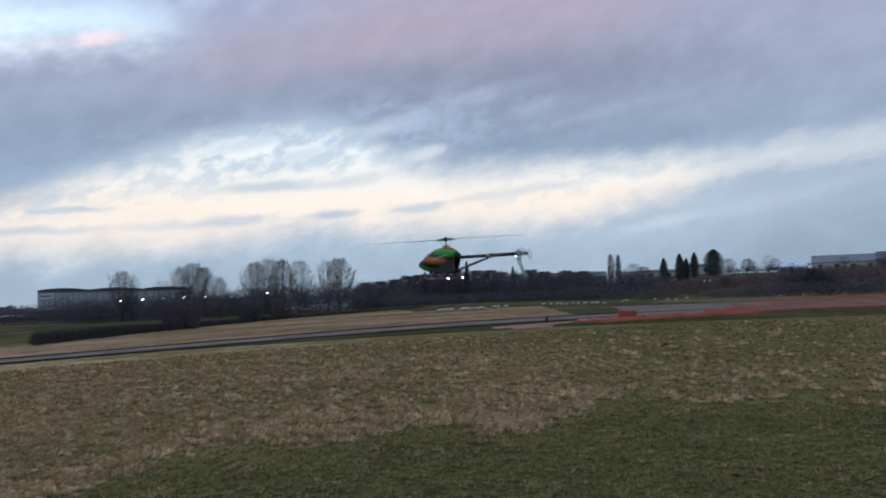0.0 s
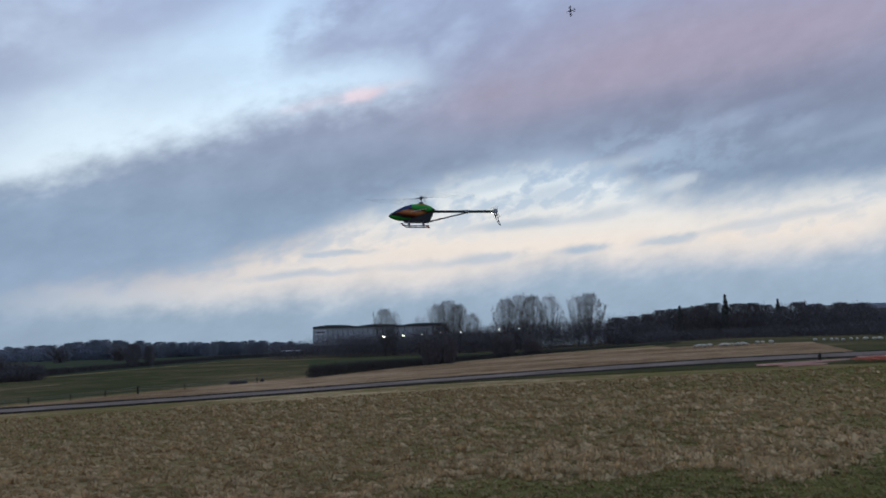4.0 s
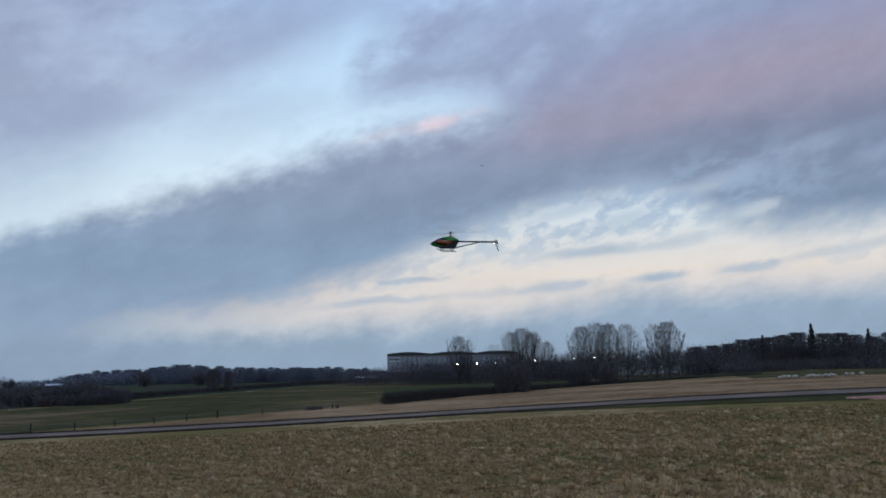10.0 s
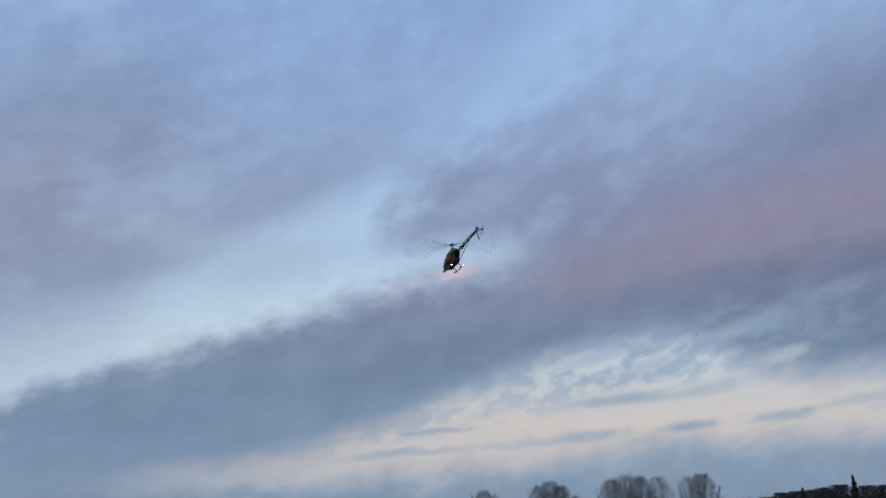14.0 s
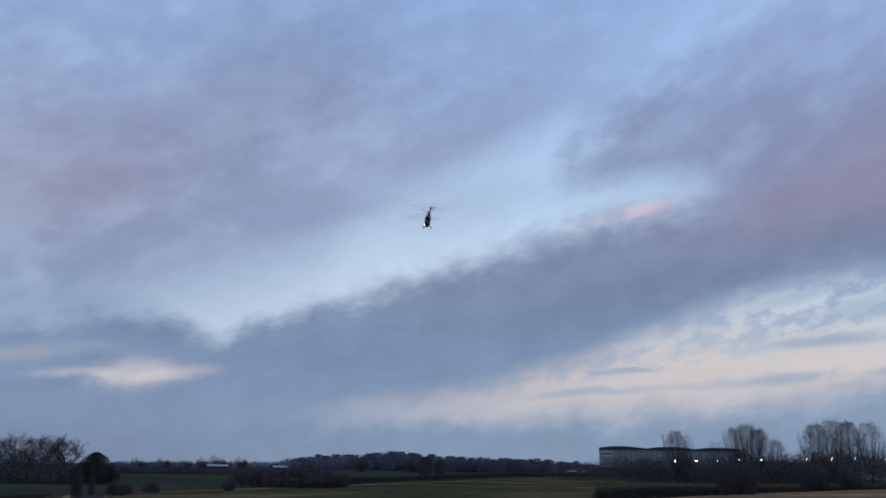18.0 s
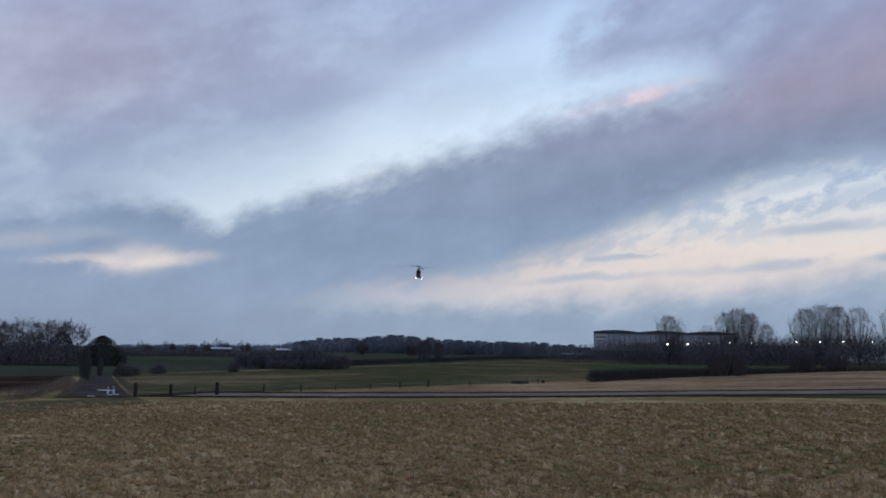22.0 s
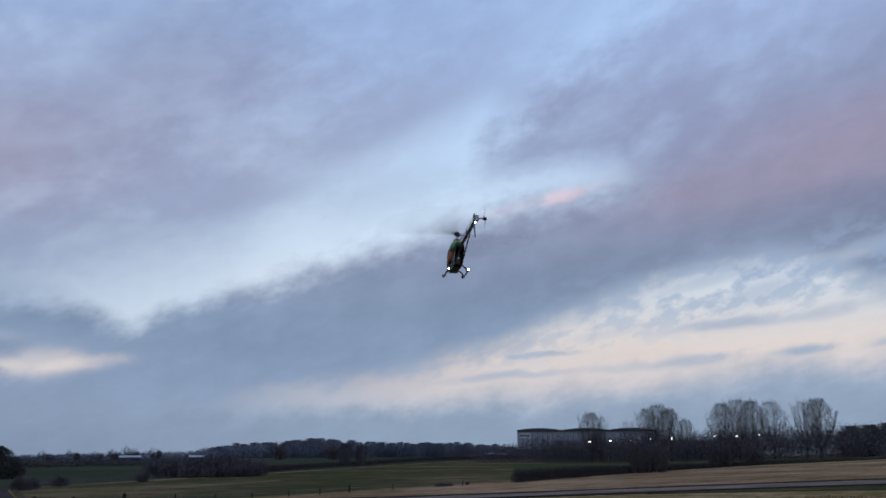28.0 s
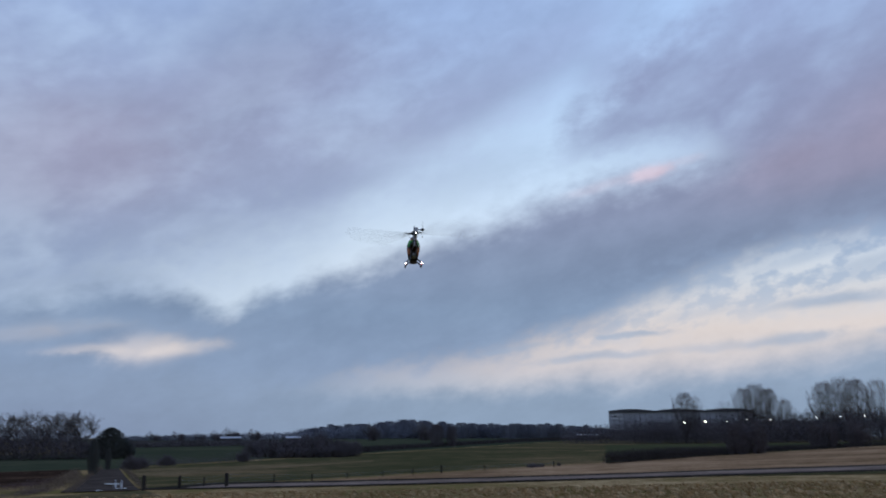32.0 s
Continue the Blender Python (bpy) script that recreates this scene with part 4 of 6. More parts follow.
belt("left_skyline", ((58, 520, -0.3, 20), (52, 520, -0.15, 20), (46, 520, -0.05, 20)), M_HAZED, "distant dark trees beyond the fields", 8, 1.1, 8, 7, 0.12)
belt("field_trees", ((57.8, 300, -0.55, 8), (54.5, 310, -0.42, 8), (51.5, 320, -0.55, 8), (48, 330, -0.5, 8), (46, 330, -0.7, 8)), M_SHRUB, "dark hedgerow trees between far fields", 35, 0.6, 24, 4, 0.35)
belt("left_wood", ((75, 184, 0.4, 14), (66, 181, 0.35, 14), (62, 180, 0.3, 14), (60.4, 179, 0.0, 10), (59.5, 179, -0.4, 8)), M_SHRUB, "dark wood with a thick understorey", 9, 0.4, 66, 4, 0.2)
for i, (h, top) in enumerate(((64.9, 0.85), (64.1, 0.9), (63.1, 1.1), (62.5, 0.9), (61.8, 0.95), (61.1, 0.95), (60.4, 0.9), (65.6, 1.0), (66.6, 1.1), (68, 1.2), (69.5, 1.1), (62.1, 0.85))):
    plant("oak_tree" if i % 2 else "oak_tree.001", h, 182 + 4 * (i % 3), top + 0.45, 0.9, "bare trees of the wood")
plant("yew_tree", 58.75, 175, 0.22, 1.7)
plant("evergreen_tree", 57.9, 178, -0.35, 1.3)
plant("evergreen_tree", 59.4, 178, -0.25, 1.2)
belt("skyline_hedge", ((44, 190, -1.05, 2), (37, 290, -0.75, 2), (32, 400, -0.52, 2), (26, 500, -0.35, 3), (20, 500, -0.2, 3)), M_HEDGE, "thin dark field hedge far off", 10, 0.5, 14, 2.5, 0.15)
for h, d, top, w in ((49.7, 170, -0.1, 1.0), (48.9, 166, -0.5, 1.1), (48.0, 168, -0.1, 1.2), (47.2, 172, -0.25, 1.3), (46.5, 166, 0.0, 1.2), (45.9, 170, 0.3, 0.9), (45.3, 168, -0.1, 1.3), (44.7, 171, -0.25, 1.3), (44.1, 166, -0.35, 1.4), (43.5, 169, -0.45, 1.5), (47.6, 163, -0.7, 1.6), (45.8, 162, -0.65, 1.6), (44.4, 163, -0.75, 1.7)):
    plant(RNG.choice(("thorn_bush", "thorn_bush.001", "thorn_bush.002")), h, d, top, w, "grove of thorn bushes")
plant("copse_tree", 37.75, 284, 0.4, 0.78, "", "dark bare field oak with a dense round head")
plant("copse_tree.001", 36.75, 288, 0.24, 0.66, "", "dark bare field oak with a dense round head")
plant("yew_tree", 59.65, 98, -0.45, 0.55, "ivy-clad bushes", "narrow dark ivy-clad bush beside the track")
plant("yew_tree", 58.8, 116, -1.0, 0.5, "ivy-clad bushes", "narrow dark ivy-clad bush beside the track")
belt("field_scrub", ((57.6, 118, -1.5, 5), (55.5, 128, -1.4, 5), (53.5, 134, -1.6, 5), (51.5, 138, -1.35, 5), (49.5, 145, -1.25, 5)), M_SHRUB, "low tangled scrub along the field edge", 31, 0.16, 45, 2.2, 0.55)
for h, d, top, w in ((57.4, 112, -1.2, 0.9), (55.3, 128, -1.3, 1.1), (56.9, 118, -1.4, 1.0), (50.6, 140, -1.1, 1.0)):
    plant("thorn_bush.002", h, d, top, w, "bushes beside the track")
for h, d, top, w in ((31.4, 80, -2.05, 2.0), (30.9, 81, -2.1, 2.2), (29.6, 83, -2.0, 0.8)):
    plant("thorn_bush.002", h, d, top, w, "field brambles", "low brown bramble patch in the pasture")
for h, top in ((54.5, 0.05), (53.2, -0.05), (51.2, 0.3), (52.2, 0.1), (56, 0.0), (49.8, 0.2), (38.5, 0.75), (42, 0.6)):
    plant(RNG.choice(("thorn_bush", "thorn_bush.001", "thorn_bush.002")), h, 470, top - 0.1, 0.75, "distant field trees")
    plant("oak_tree", h + 0.35, 440, top, 0.9, "distant field trees")

# the field hedge and the bushes that grow out of it
belt("field_hedge", ((26.4, 86, -1.25, 1.2), (22.3, 103, -1.0, 1.2), (18.5, 124, -0.98, 1.2), (14.5, 150, -0.86, 1.2), (10, 172, -0.66, 1.3), (5, 188, -0.52, 1.4), (1.5, 196, -0.48, 1.4)),
     M_HEDGE, "thick trimmed dark field hedge", 12, 0.15, 190, 0.8, 0.1)
for h, d, top, w in ((18.2, 121, 0.95, 0.62), (17.7, 122, 1.15, 0.62), (17.1, 123, 0.9, 0.62), (13.5, 158, 0.9, 0.5), (13.1, 159, 1.0, 0.5), (12.7, 160, 0.7, 0.45), (11.4, 167, 0.85, 0.5), (11.0, 168, 0.75, 0.5)):
    plant(RNG.choice(("thorn_bush", "thorn_bush.001", "thorn_bush.002")), h, d, top, w, "bushes grown out of the hedge")

# the village side
plant("poplar_tree", -11.46, 330, 2.95, 1.5, "pair of poplars")
plant("poplar_tree", -11.95, 332, 2.88, 1.5, "pair of poplars")
for h, top in ((-14.94, 2.36), (-15.97, 2.63), (-16.39, 2.3), (-16.91, 2.66)):
    plant("cypress_tree", h, 310, top + 0.1, 1.2, "dark cypresses")
plant("yew_tree", -18.13, 300, 2.9, 1.2)
for h, top in ((-13.1, 2.1), (-13.6, 2.0), (-12.9, 2.25), (-19.1, 2.3), (-20.2, 2.25), (-20.5, 2.1), (-21.5, 2.45), (-21.9, 2.2), (-25.9, 2.15), (-28.2, 2.3), (-29, 2.3)):
    plant("round_tree" if top > 2.15 else "round_tree.001", h, 320, top, 0.95, "bare village trees")
plant("thorn_bush", -23.3, 246, 2.1, 1.5, "bank bushes")
plant("thorn_bush.001", -24.1, 246, 1.85, 1.5, "bank bushes")
plant("thorn_bush.002", -18.9, 265, 1.35, 0.9, "bank bushes", "pale grey leafless bush on the bank")
for h, top in ((-1.6, 2.45), (-4.8, 2.05), (1.3, 1.85)):
    plant("conifer_tree", h, 312, top, 0.9, "conifers in the wood")
for i, h in enumerate((4.6, 3.4, 1.2, 0.2, -0.8, -2.8, -3.7, -6.5, -7.8, -9, 6.0)):
    plant("bare_tree.%03d" % (1 + i % 3), h, 315, 1.45 + 0.25 * math.sin(i * 2.3) + (0.2 if h < 2 else -0.1), 0.9, "bare trees of the wood edge")
belt("brown_bank", ((-15, 270, 0.7, 20), (-19, 262, 1.05, 20), (-23, 252, 1.2, 20), (-24.2, 250, 1.55, 20), (-32, 240, 1.6, 20)), M_RUST, "reddish brown scrub bank below the village", 13, 0.5, 32, 5)
belt("brown_slope", ((-14.5, 285, 1.0, 30), (-18, 285, 1.2, 30), (-23, 280, 1.3, 30), (-24.5, 278, 1.6, 30), (-32, 275, 1.7, 30)), M_RUST, "reddish brown scrub on the slope below the village", 23, 0.5, 40, 5, 0.2)
belt("dark_bank", ((-17.5, 218, 0.3, 8), (-20, 215, 0.45, 8), (-23, 212, 0.75, 8), (-25, 212, 0.68, 8), (-32, 210, 0.68, 8)), M_SHRUB, "dark scrub at the foot of the bank", 14, 0.4, 45, 4, 0.15)
belt("left_brush", ((72, 47, -3.6, 2.5), (67, 50, -3.6, 2.5), (63.4, 56, -3.35, 2.0), (62.0, 62, -3.1, 1.6)), M_RUST, "low dark tangled brush beside the track", 17, 0.09, 120, 0.8, 0.5)
belt("reed_bank", ((63.4, 57, -3.4, 1.2), (62.0, 64, -2.9, 1.2), (61.0, 74, -2.4, 1.5), (60.5, 84, -2.15, 1.5)), M_REED, "bank of tangled dry reeds and brush beside the track", 15, 0.09, 160, 0.8, 0.35)
belt("track_grass", ((60.9, 57, -3.75, 0.6), (60.2, 75, -2.95, 0.6), (59.2, 118, -2.0, 0.6)), M_REED, "ragged dry grass along the track", 41, 0.05, 160, 0.4, 0.6)
belt("gate_grass", ((56.6, 58, -3.7, 0.5), (57.2, 80, -2.8, 0.5), (57.9, 118, -2.0, 0.5)), M_REED, "ragged dry grass along the track", 42, 0.05, 120, 0.4, 0.6)
belt("verge_brush", ((70, 62, -3.1, 2.0), (64, 66, -2.95, 2.0), (61.7, 74, -2.65, 1.4)), M_RUST, "dark brush at the edge of ploughed soil", 16, 0.1, 140, 0.9, 0.4)
for src in KINDS.values():
    for ob in (*src.children, src):
        bpy.data.objects.remove(ob)


# ---- buildings ----
def make_warehouse():
    d = 450.0
    a, b = Vector(spot(26.2, d)), Vector(spot(17.0, d))
    base = min(a.z, b.z)
    width = (b - a).length
    ang = math.atan2(b.y - a.y, b.x - a.x)
    ob = thing("warehouse", pose(a.x, a.y, base, 0, 0, math.degrees(ang)), "long grey clad distribution warehouse with wavy roof", "building")
    top = EYE + d * math.tan(radians(1.38)) - base
    wall = Shape()
    wall.box((width / 2, 30, (top - 1.6) / 2), (width, 60, top - 1.6))
    part("wall", wall, M_CLAD, ob)
    dark = Shape()
    dark.box((width / 2, 29.6, 2.6), (width + 0.4, 60.4, 5.2))
    part("plinth", dark, M_DARKCLAD, ob)
    bays = 3
    for i in range(bays):
        x0, x1 = width * i / bays, width * (i + 1) / bays
        n, rings = 10, []
        for yy in (-0.8, 61):
            ring = [(x0 + (x1 - x0) * k / n, yy, top - 1.3 + 0.95 * math.sin(math.pi * min(1, k / n * 1.05)) ** 0.8) for k in range(n + 1)]
            ring += [(x0 + (x1 - x0) * k / n, yy, top - 2.05) for k in range(n, -1, -1)]
            rings.append(ring)
        r = Shape()
        r.loft(rings)
        part("roof", r, M_DARKCLAD, ob)
        for k in range(1, 9):
            seam = Shape()
            seam.box((x0 + (x1 - x0) * k / 9, -0.06, (top + 2) / 2), (0.25, 0.12, top - 8))
            part("panel_joint", seam, M_ROOF, ob)
    sign = Shape()
    sign.box((4.0, -0.2, top - 4.2), (6.0, 0.3, 2.6))
    s = part("sign_board", sign, M_WHITE, ob, "white sign board")
    for k in range(5):
        bar = Shape()
        bar.box((1.8 + 1.1 * k, -0.4, top - 4.2), (0.7, 0.1, 1.1))
        part("sign_mark", bar, M_DARKCLAD, s)
    for k in range(6):
        door = Shape()
        door.box((30 + 6.5 * k, -0.35, 2.3), (4, 0.3, 4.4))
        part("dock_door", door, M_PALE, ob)
    return ob


make_warehouse()


def lamp_post():
    ob = thing("street_lamp", Matrix(), "tall yard floodlight on a steel pole, lit", "lamp", "yard lights")
    p, a, h, g = Shape(), Shape(), Shape(), Shape()
    p.tube((0, 0, 0), (0, 0, 1), 0.006, 0.004, 8)
    part("pole", p, M_DARKCLAD, ob)
    a.tube((0, 0, 0.985), (0, -0.09, 1.0), 0.006, 0.005, 6)
    part("arm", a, M_DARKCLAD, ob)
    h.box((0, -0.11, 1.005), (0.05, 0.09, 0.03), 0, 0.008)
    part("lamp_head", h, M_DARKCLAD, ob)
    g.box((0, -0.135, 0.978), (0.055, 0.05, 0.03), 0, 0.01)
    part("lamp_glass", g, M_LAMP, ob, "glowing lamp glass")
    return ob


LAMP = lamp_post()
for heading, top, big in ((21.37, 0.48, 1.7), (20.05, 0.52, 2.2), (18.75, 0.56, 0.45), (17.45, 0.64, 0.45), (16.1, 0.66, 0.6), (13.43, 0.78, 0.7), (12.06, 0.8, 0.6), (10.74, 0.86, 0.45), (9.15, 0.81, 0.35)):
    x, y, z = spot(heading, 312)
    hgt = EYE + 312 * math.tan(radians(top)) - z
    c = copy_thing(LAMP, pose(x, y, z, 0, 0, heading))
    c.scale = (hgt * big * 0.65, hgt * big * 0.65, hgt)
for ob in (*LAMP.children, LAMP):
    bpy.data.objects.remove(ob)


def house(heading, far, length, deep, eaves, ridge, wall_mat, roof_mat, label, turn=0.0, windows=4, name="house"):
    x, y, z = spot(heading, far)
    ob = thing(name, pose(x, y, z, 0, 0, heading + turn), label, "building")
    w = Shape()
    w.box((0, 0, eaves / 2), (length, deep, eaves))
    wall = part("wall", w, wall_mat, ob)
    r = Shape()
    o = 0.4
    ends = []
    for xx in (-length / 2 - o, length / 2 + o):
        ends.append([(xx, -deep / 2 - o, eaves - 0.1), (xx, 0, ridge), (xx, deep / 2 + o, eaves - 0.1), (xx, deep / 2 + o, eaves - 0.35), (xx, -deep / 2 - o, eaves - 0.35)])
    r.loft(ends)
    roof = part("roof", r, roof_mat, ob)
    for k in range(windows):
        g = Shape()
        g.box((-length / 2 + length * (k + 0.5) / windows, -deep / 2 - 0.04, eaves * 0.6), (min(1.6, length / windows * 0.5), 0.08, eaves * 0.35))
        win = part("window", g, M_GLASS, wall)
    return ob


house(-14.6, 345, 14, 10, 4.6, 5.3, M_PALE, M_STONE, "pale flat-fronted village hall behind cypresses", 4, 2)
house(-17.0, 345, 14, 10, 4.8, 5.6, M_PALE, M_STONE, "pale long building behind cypresses", 2, 2)
house(-22.5, 340, 11, 9, 3.0, 4.6, M_PALE, M_WHITE, "low building with a pale bright roof", 8, 4)
house(-9.9, 350, 14, 9, 9.2, 11.2, M_STONE, M_ROOF, "brown roofed house among trees", 6, 4)
house(-7.3, 352, 15, 9, 9.6, 11.4, M_PALE, M_STONE, "long house with a pale tiled roof above the wood", -5, 4)
house(-12.6, 336, 7, 6, 6.6, 8.0, M_PALE, M_ROOF, "pale house beside the poplars", 4, 3)
house(-26.4, 350, 28, 14, 4.4, 7.2, M_PALE, M_GREYTILE, "long shed with a pale grey gabled roof", 0, 5, "shed")
house(-28.9, 340, 14, 10, 4.6, 7.4, M_STONE, M_ROOF, "dark roofed building on the rise", 0, 3)
house(14.2, 430, 46, 14, 8.6, 9.2, M_DARKCLAD, M_ROOF, "long low dark industrial building", 0, 0, "warehouse")
house(51.4, 420, 9, 5, 2.2, 2.8, M_DARKCLAD, M_CLAD, "far farm shed with a pale grey roof", 0, 0, "shed")
house(47.3, 420, 7, 5, 2.2, 2.8, M_DARKCLAD, M_CLAD, "far farm shed with a pale grey roof", 0, 0, "shed")
house(27.6, 455, 11, 6, 2.9, 3.3, M_DARKCLAD, M_CLAD, "low pale roofed shed beside the warehouse", 0, 0, "shed")


# ---- fence and track ----
def fence_post(x, y, h, r, lean, label):
    z = float(land(x, y))
    ob = thing("fence_post", pose(x, y, z, lean, lean * 0.6, 20), label, "post", "fence posts")
    s = Shape()
    s.tube((0, 0, -0.1), (0, 0, h), r, r * 0.92, 8)
    s.tube((0, 0, h), (0, 0, h + 0.04), r * 0.9, r * 0.4, 8)
    part("post", s, M_WOODPOST, ob)
    return ob


POSTS = ((-46.7, 30.8, 0.78, 0.11), (-50.5, 33.3, 0.8, 0.12), (-47.0, 33.6, 0.76, 0.1), (-46.6, 35.2, 0.6, 0.05), (-44.8, 35.6, 0.84, 0.13), (-46.0, 40.7, 0.6, 0.045),
         (-44.6, 43.0, 0.5, 0.045), (-44.0, 46.0, 0.45, 0.04), (-43.6, 49.5, 0.45, 0.04), (-43.4, 52.9, 0.5, 0.05), (-43.1, 56.3, 0.62, 0.07), (-42.0, 61.0, 0.45, 0.04), (-40.0, 69.5, 0.5, 0.05))
for i, (x, y, h, r) in enumerate(POSTS):
    fence_post(x, y, h, r, (-3, 2, 4, -2)[i % 4], "stout dark weathered gate post" if r > 0.1 else "thin weathered wooden fence post")


def fence_wire():
    s = Shape()
    for (x0, y0, h0, _), (x1, y1, h1, _) in zip(POSTS[2:], POSTS[3:]):
        for k in (0.35, 0.65, 0.92):
            s.tube((x0, y0, float(land(x0, y0)) + k * h0), (x1, y1, float(land(x1, y1)) + k * h1), 0.006, 0.006, 4)
    return tagged(new("fence_wire", s.mesh("fence_wire", M_STEEL)), "slack rusty wires between the fence posts", "fence")


fence_wire()


def puddle(x, y, rx, ry, seed):
    rng = random.Random(seed)
    s = Shape()
    n = 18
    ring = []
    for i in range(n):
        a = 2 * math.pi * i / n
        k = rng.uniform(0.75, 1.15)
        ring.append((x + rx * k * math.cos(a), y + ry * k * math.sin(a)))
    z = float(land(x, y)) + 0.1
    s.add([(px, py, z) for px, py in ring], [tuple(range(n))])
    return tagged(new("puddle", s.mesh("puddle", M_WATER)), "still rain puddle on the muddy track reflecting the sky", "puddle", "puddles")


puddle(-50.2, 31.4, 0.35, 0.5, 1)
puddle(-49.2, 29.3, 0.22, 0.3, 2)
puddle(-58.5, 36.0, 0.9, 0.5, 3)


def marker(x, y):
    z = float(land(x, y))
    ob = thing("marker_post", pose(x, y, z, 0, 0, 58), "short white painted marker post", "post", "white markers")
    s = Shape()
    s.box((0, 0, 0.19), (0.15, 0.12, 0.38), 0, 0.03)
    part("post", s, M_WHITE, ob)
    c = Shape()
    c.box((0, 0, 0.49), (0.1, 0.08, 0.08), 0, 0.02)
    p = Shape()
    p.box((0, 0, 0.415), (0.05, 0.05, 0.09))
    part("stem", p, M_DARKCLAD, ob)
    part("reflector", c, M_WHITE, ob)


marker(-52.75, 32.65)
marker(-52.55, 32.95)


# ---- sheep ----
def sheep_mesh():
    ob = thing("sheep", Matrix(), "white woolly sheep grazing in the field", "sheep", "flock of sheep")
    rings = []
    for k in range(9):
        t = k / 8
        r = 0.30 * math.sin(math.pi * min(0.97, max(0.06, t))) ** 0.45
        rings.append([(-0.5 + t, r * 0.85 * math.cos(a), 0.62 + r * math.sin(a) * (1 + 0.05 * math.sin(5 * a + k))) for a in (2 * math.pi * i / 12 for i in range(12))])
    s = Shape()
    s.loft(rings)
    part("fleece", s, M_FLEECE, ob, "", True)
    s = Shape()
    s.tube((0.45, 0, 0.6), (0.66, 0, 0.36), 0.12, 0.09, 8)
    s.tube((0.66, 0, 0.36), (0.82, 0, 0.26), 0.09, 0.05, 8)
    part("head", s, M_FACE, ob, "", True)
    for yy in (-0.1, 0.1):
        s = Shape()
        s.tube((0.62, yy * 0.7, 0.42), (0.58, yy * 1.7, 0.46), 0.03, 0.015, 5)
        part("ear", s, M_FACE, ob)
    for xx in (-0.33, 0.3):
        for yy in (-0.13, 0.13):
            s = Shape()
            s.tube((xx, yy, 0.42), (xx, yy, 0), 0.05, 0.035, 6)
            part("leg", s, M_FACE, ob)
    s = Shape()
    s.tube((-0.5, 0, 0.62), (-0.58, 0, 0.4), 0.05, 0.03, 6)
    part("tail", s, M_FLEECE, ob)
    return ob


EWE = sheep_mesh()
rs = random.Random(5)
FLOCK = []
for az0, az1, d0, d1, n in ((0.5, -0.6, 102, 106, 5), (-1.1, -2.9, 103, 113, 10), (-3.2, -4.6, 108, 114, 3), (-6.8, -11.2, 110, 122, 11), (-12.1, -12.6, 140, 150, 2), (-14.3, -17, 150, 180, 4), (-22, -24, 180, 190, 2)):
    for i in range(n):
        FLOCK.append((az0 + (az1 - az0) * (i + rs.random() * 0.5) / n, rs.uniform(d0, d1)))
for az, d in FLOCK:
    x, y, z = spot(az, d)
    c = copy_thing(EWE, pose(x, y, z + 0.03, 0, 0, rs.uniform(0, 360)))
    k = rs.uniform(0.46, 0.62)
    c.scale = (k, k, k * 0.9)
for ob in (*EWE.children, EWE):
    bpy.data.objects.remove(ob)


# ---- orange barriers and netting by the runway ----
def barrier_box():
    x, y, z = spot(-12.4, 49.4)
    ob = thing("plastic_barrier", pose(x, y, z, 0, 0, -8), "orange plastic barrier stack beside the runway", "barrier")
    for k, (w, h, zz) in enumerate(((1.1, 0.24, 0.12), (1.05, 0.22, 0.35))):
        s = Shape()
        s.box((0.03 * k, 0, zz), (w, 0.4, h), 0, 0.06)
        part("block", s, M_ORANGE, ob)


barrier_box()


def orange_rail(x0, y0, x1, y1, width, label, mat):
    a, b = Vector((x0, y0)), Vector((x1, y1))
    z = float(land((x0 + x1) / 2, (y0 + y1) / 2))
    ob = thing("ground_rail", pose((x0 + x1) / 2, (y0 + y1) / 2, z + 0.03, 0, 0, math.degrees(math.atan2(b.y - a.y, b.x - a.x))), label, "rail", "rails on the grass")
    length = (b - a).length
    for k in (-1, 1):
        s = Shape()
        s.box((0, k * width / 2, 0.04), (length, width * 0.22, 0.08), 0, 0.01)
        part("rail", s, mat, ob)
    for k in range(int(length // 1.2) + 1):
        s = Shape()
        s.box((-length / 2 + 0.1 + 1.2 * k, 0, 0.03), (0.1, width, 0.05))
        part("cross_bar", s, mat, ob)


M_PINK = material("faded_orange_plastic", (0.85, 0.5, 0.4), (0.72, 0.36, 0.27), 2, 0.7)
orange_rail(2.4, 39.4, 7.1, 45.6, 0.3, "faded orange plastic rail lying on the grass", M_PINK)
orange_rail(3.2, 39.0, 5.2, 40.6, 0.25, "faded orange plastic rail lying on the grass", M_PINK)
orange_rail(7.6, 46.4, 10.4, 48.2, 0.4, "faded orange plastic rail lying on the grass", M_PINK)
orange_rail(12.0, 48.6, 13.2, 49.2, 0.4, "pale plastic board lying on the grass", M_PALE)
orange_rail(14.0, 49.2, 16.0, 50.4, 0.4, "pale plastic board lying on the grass", M_PALE)


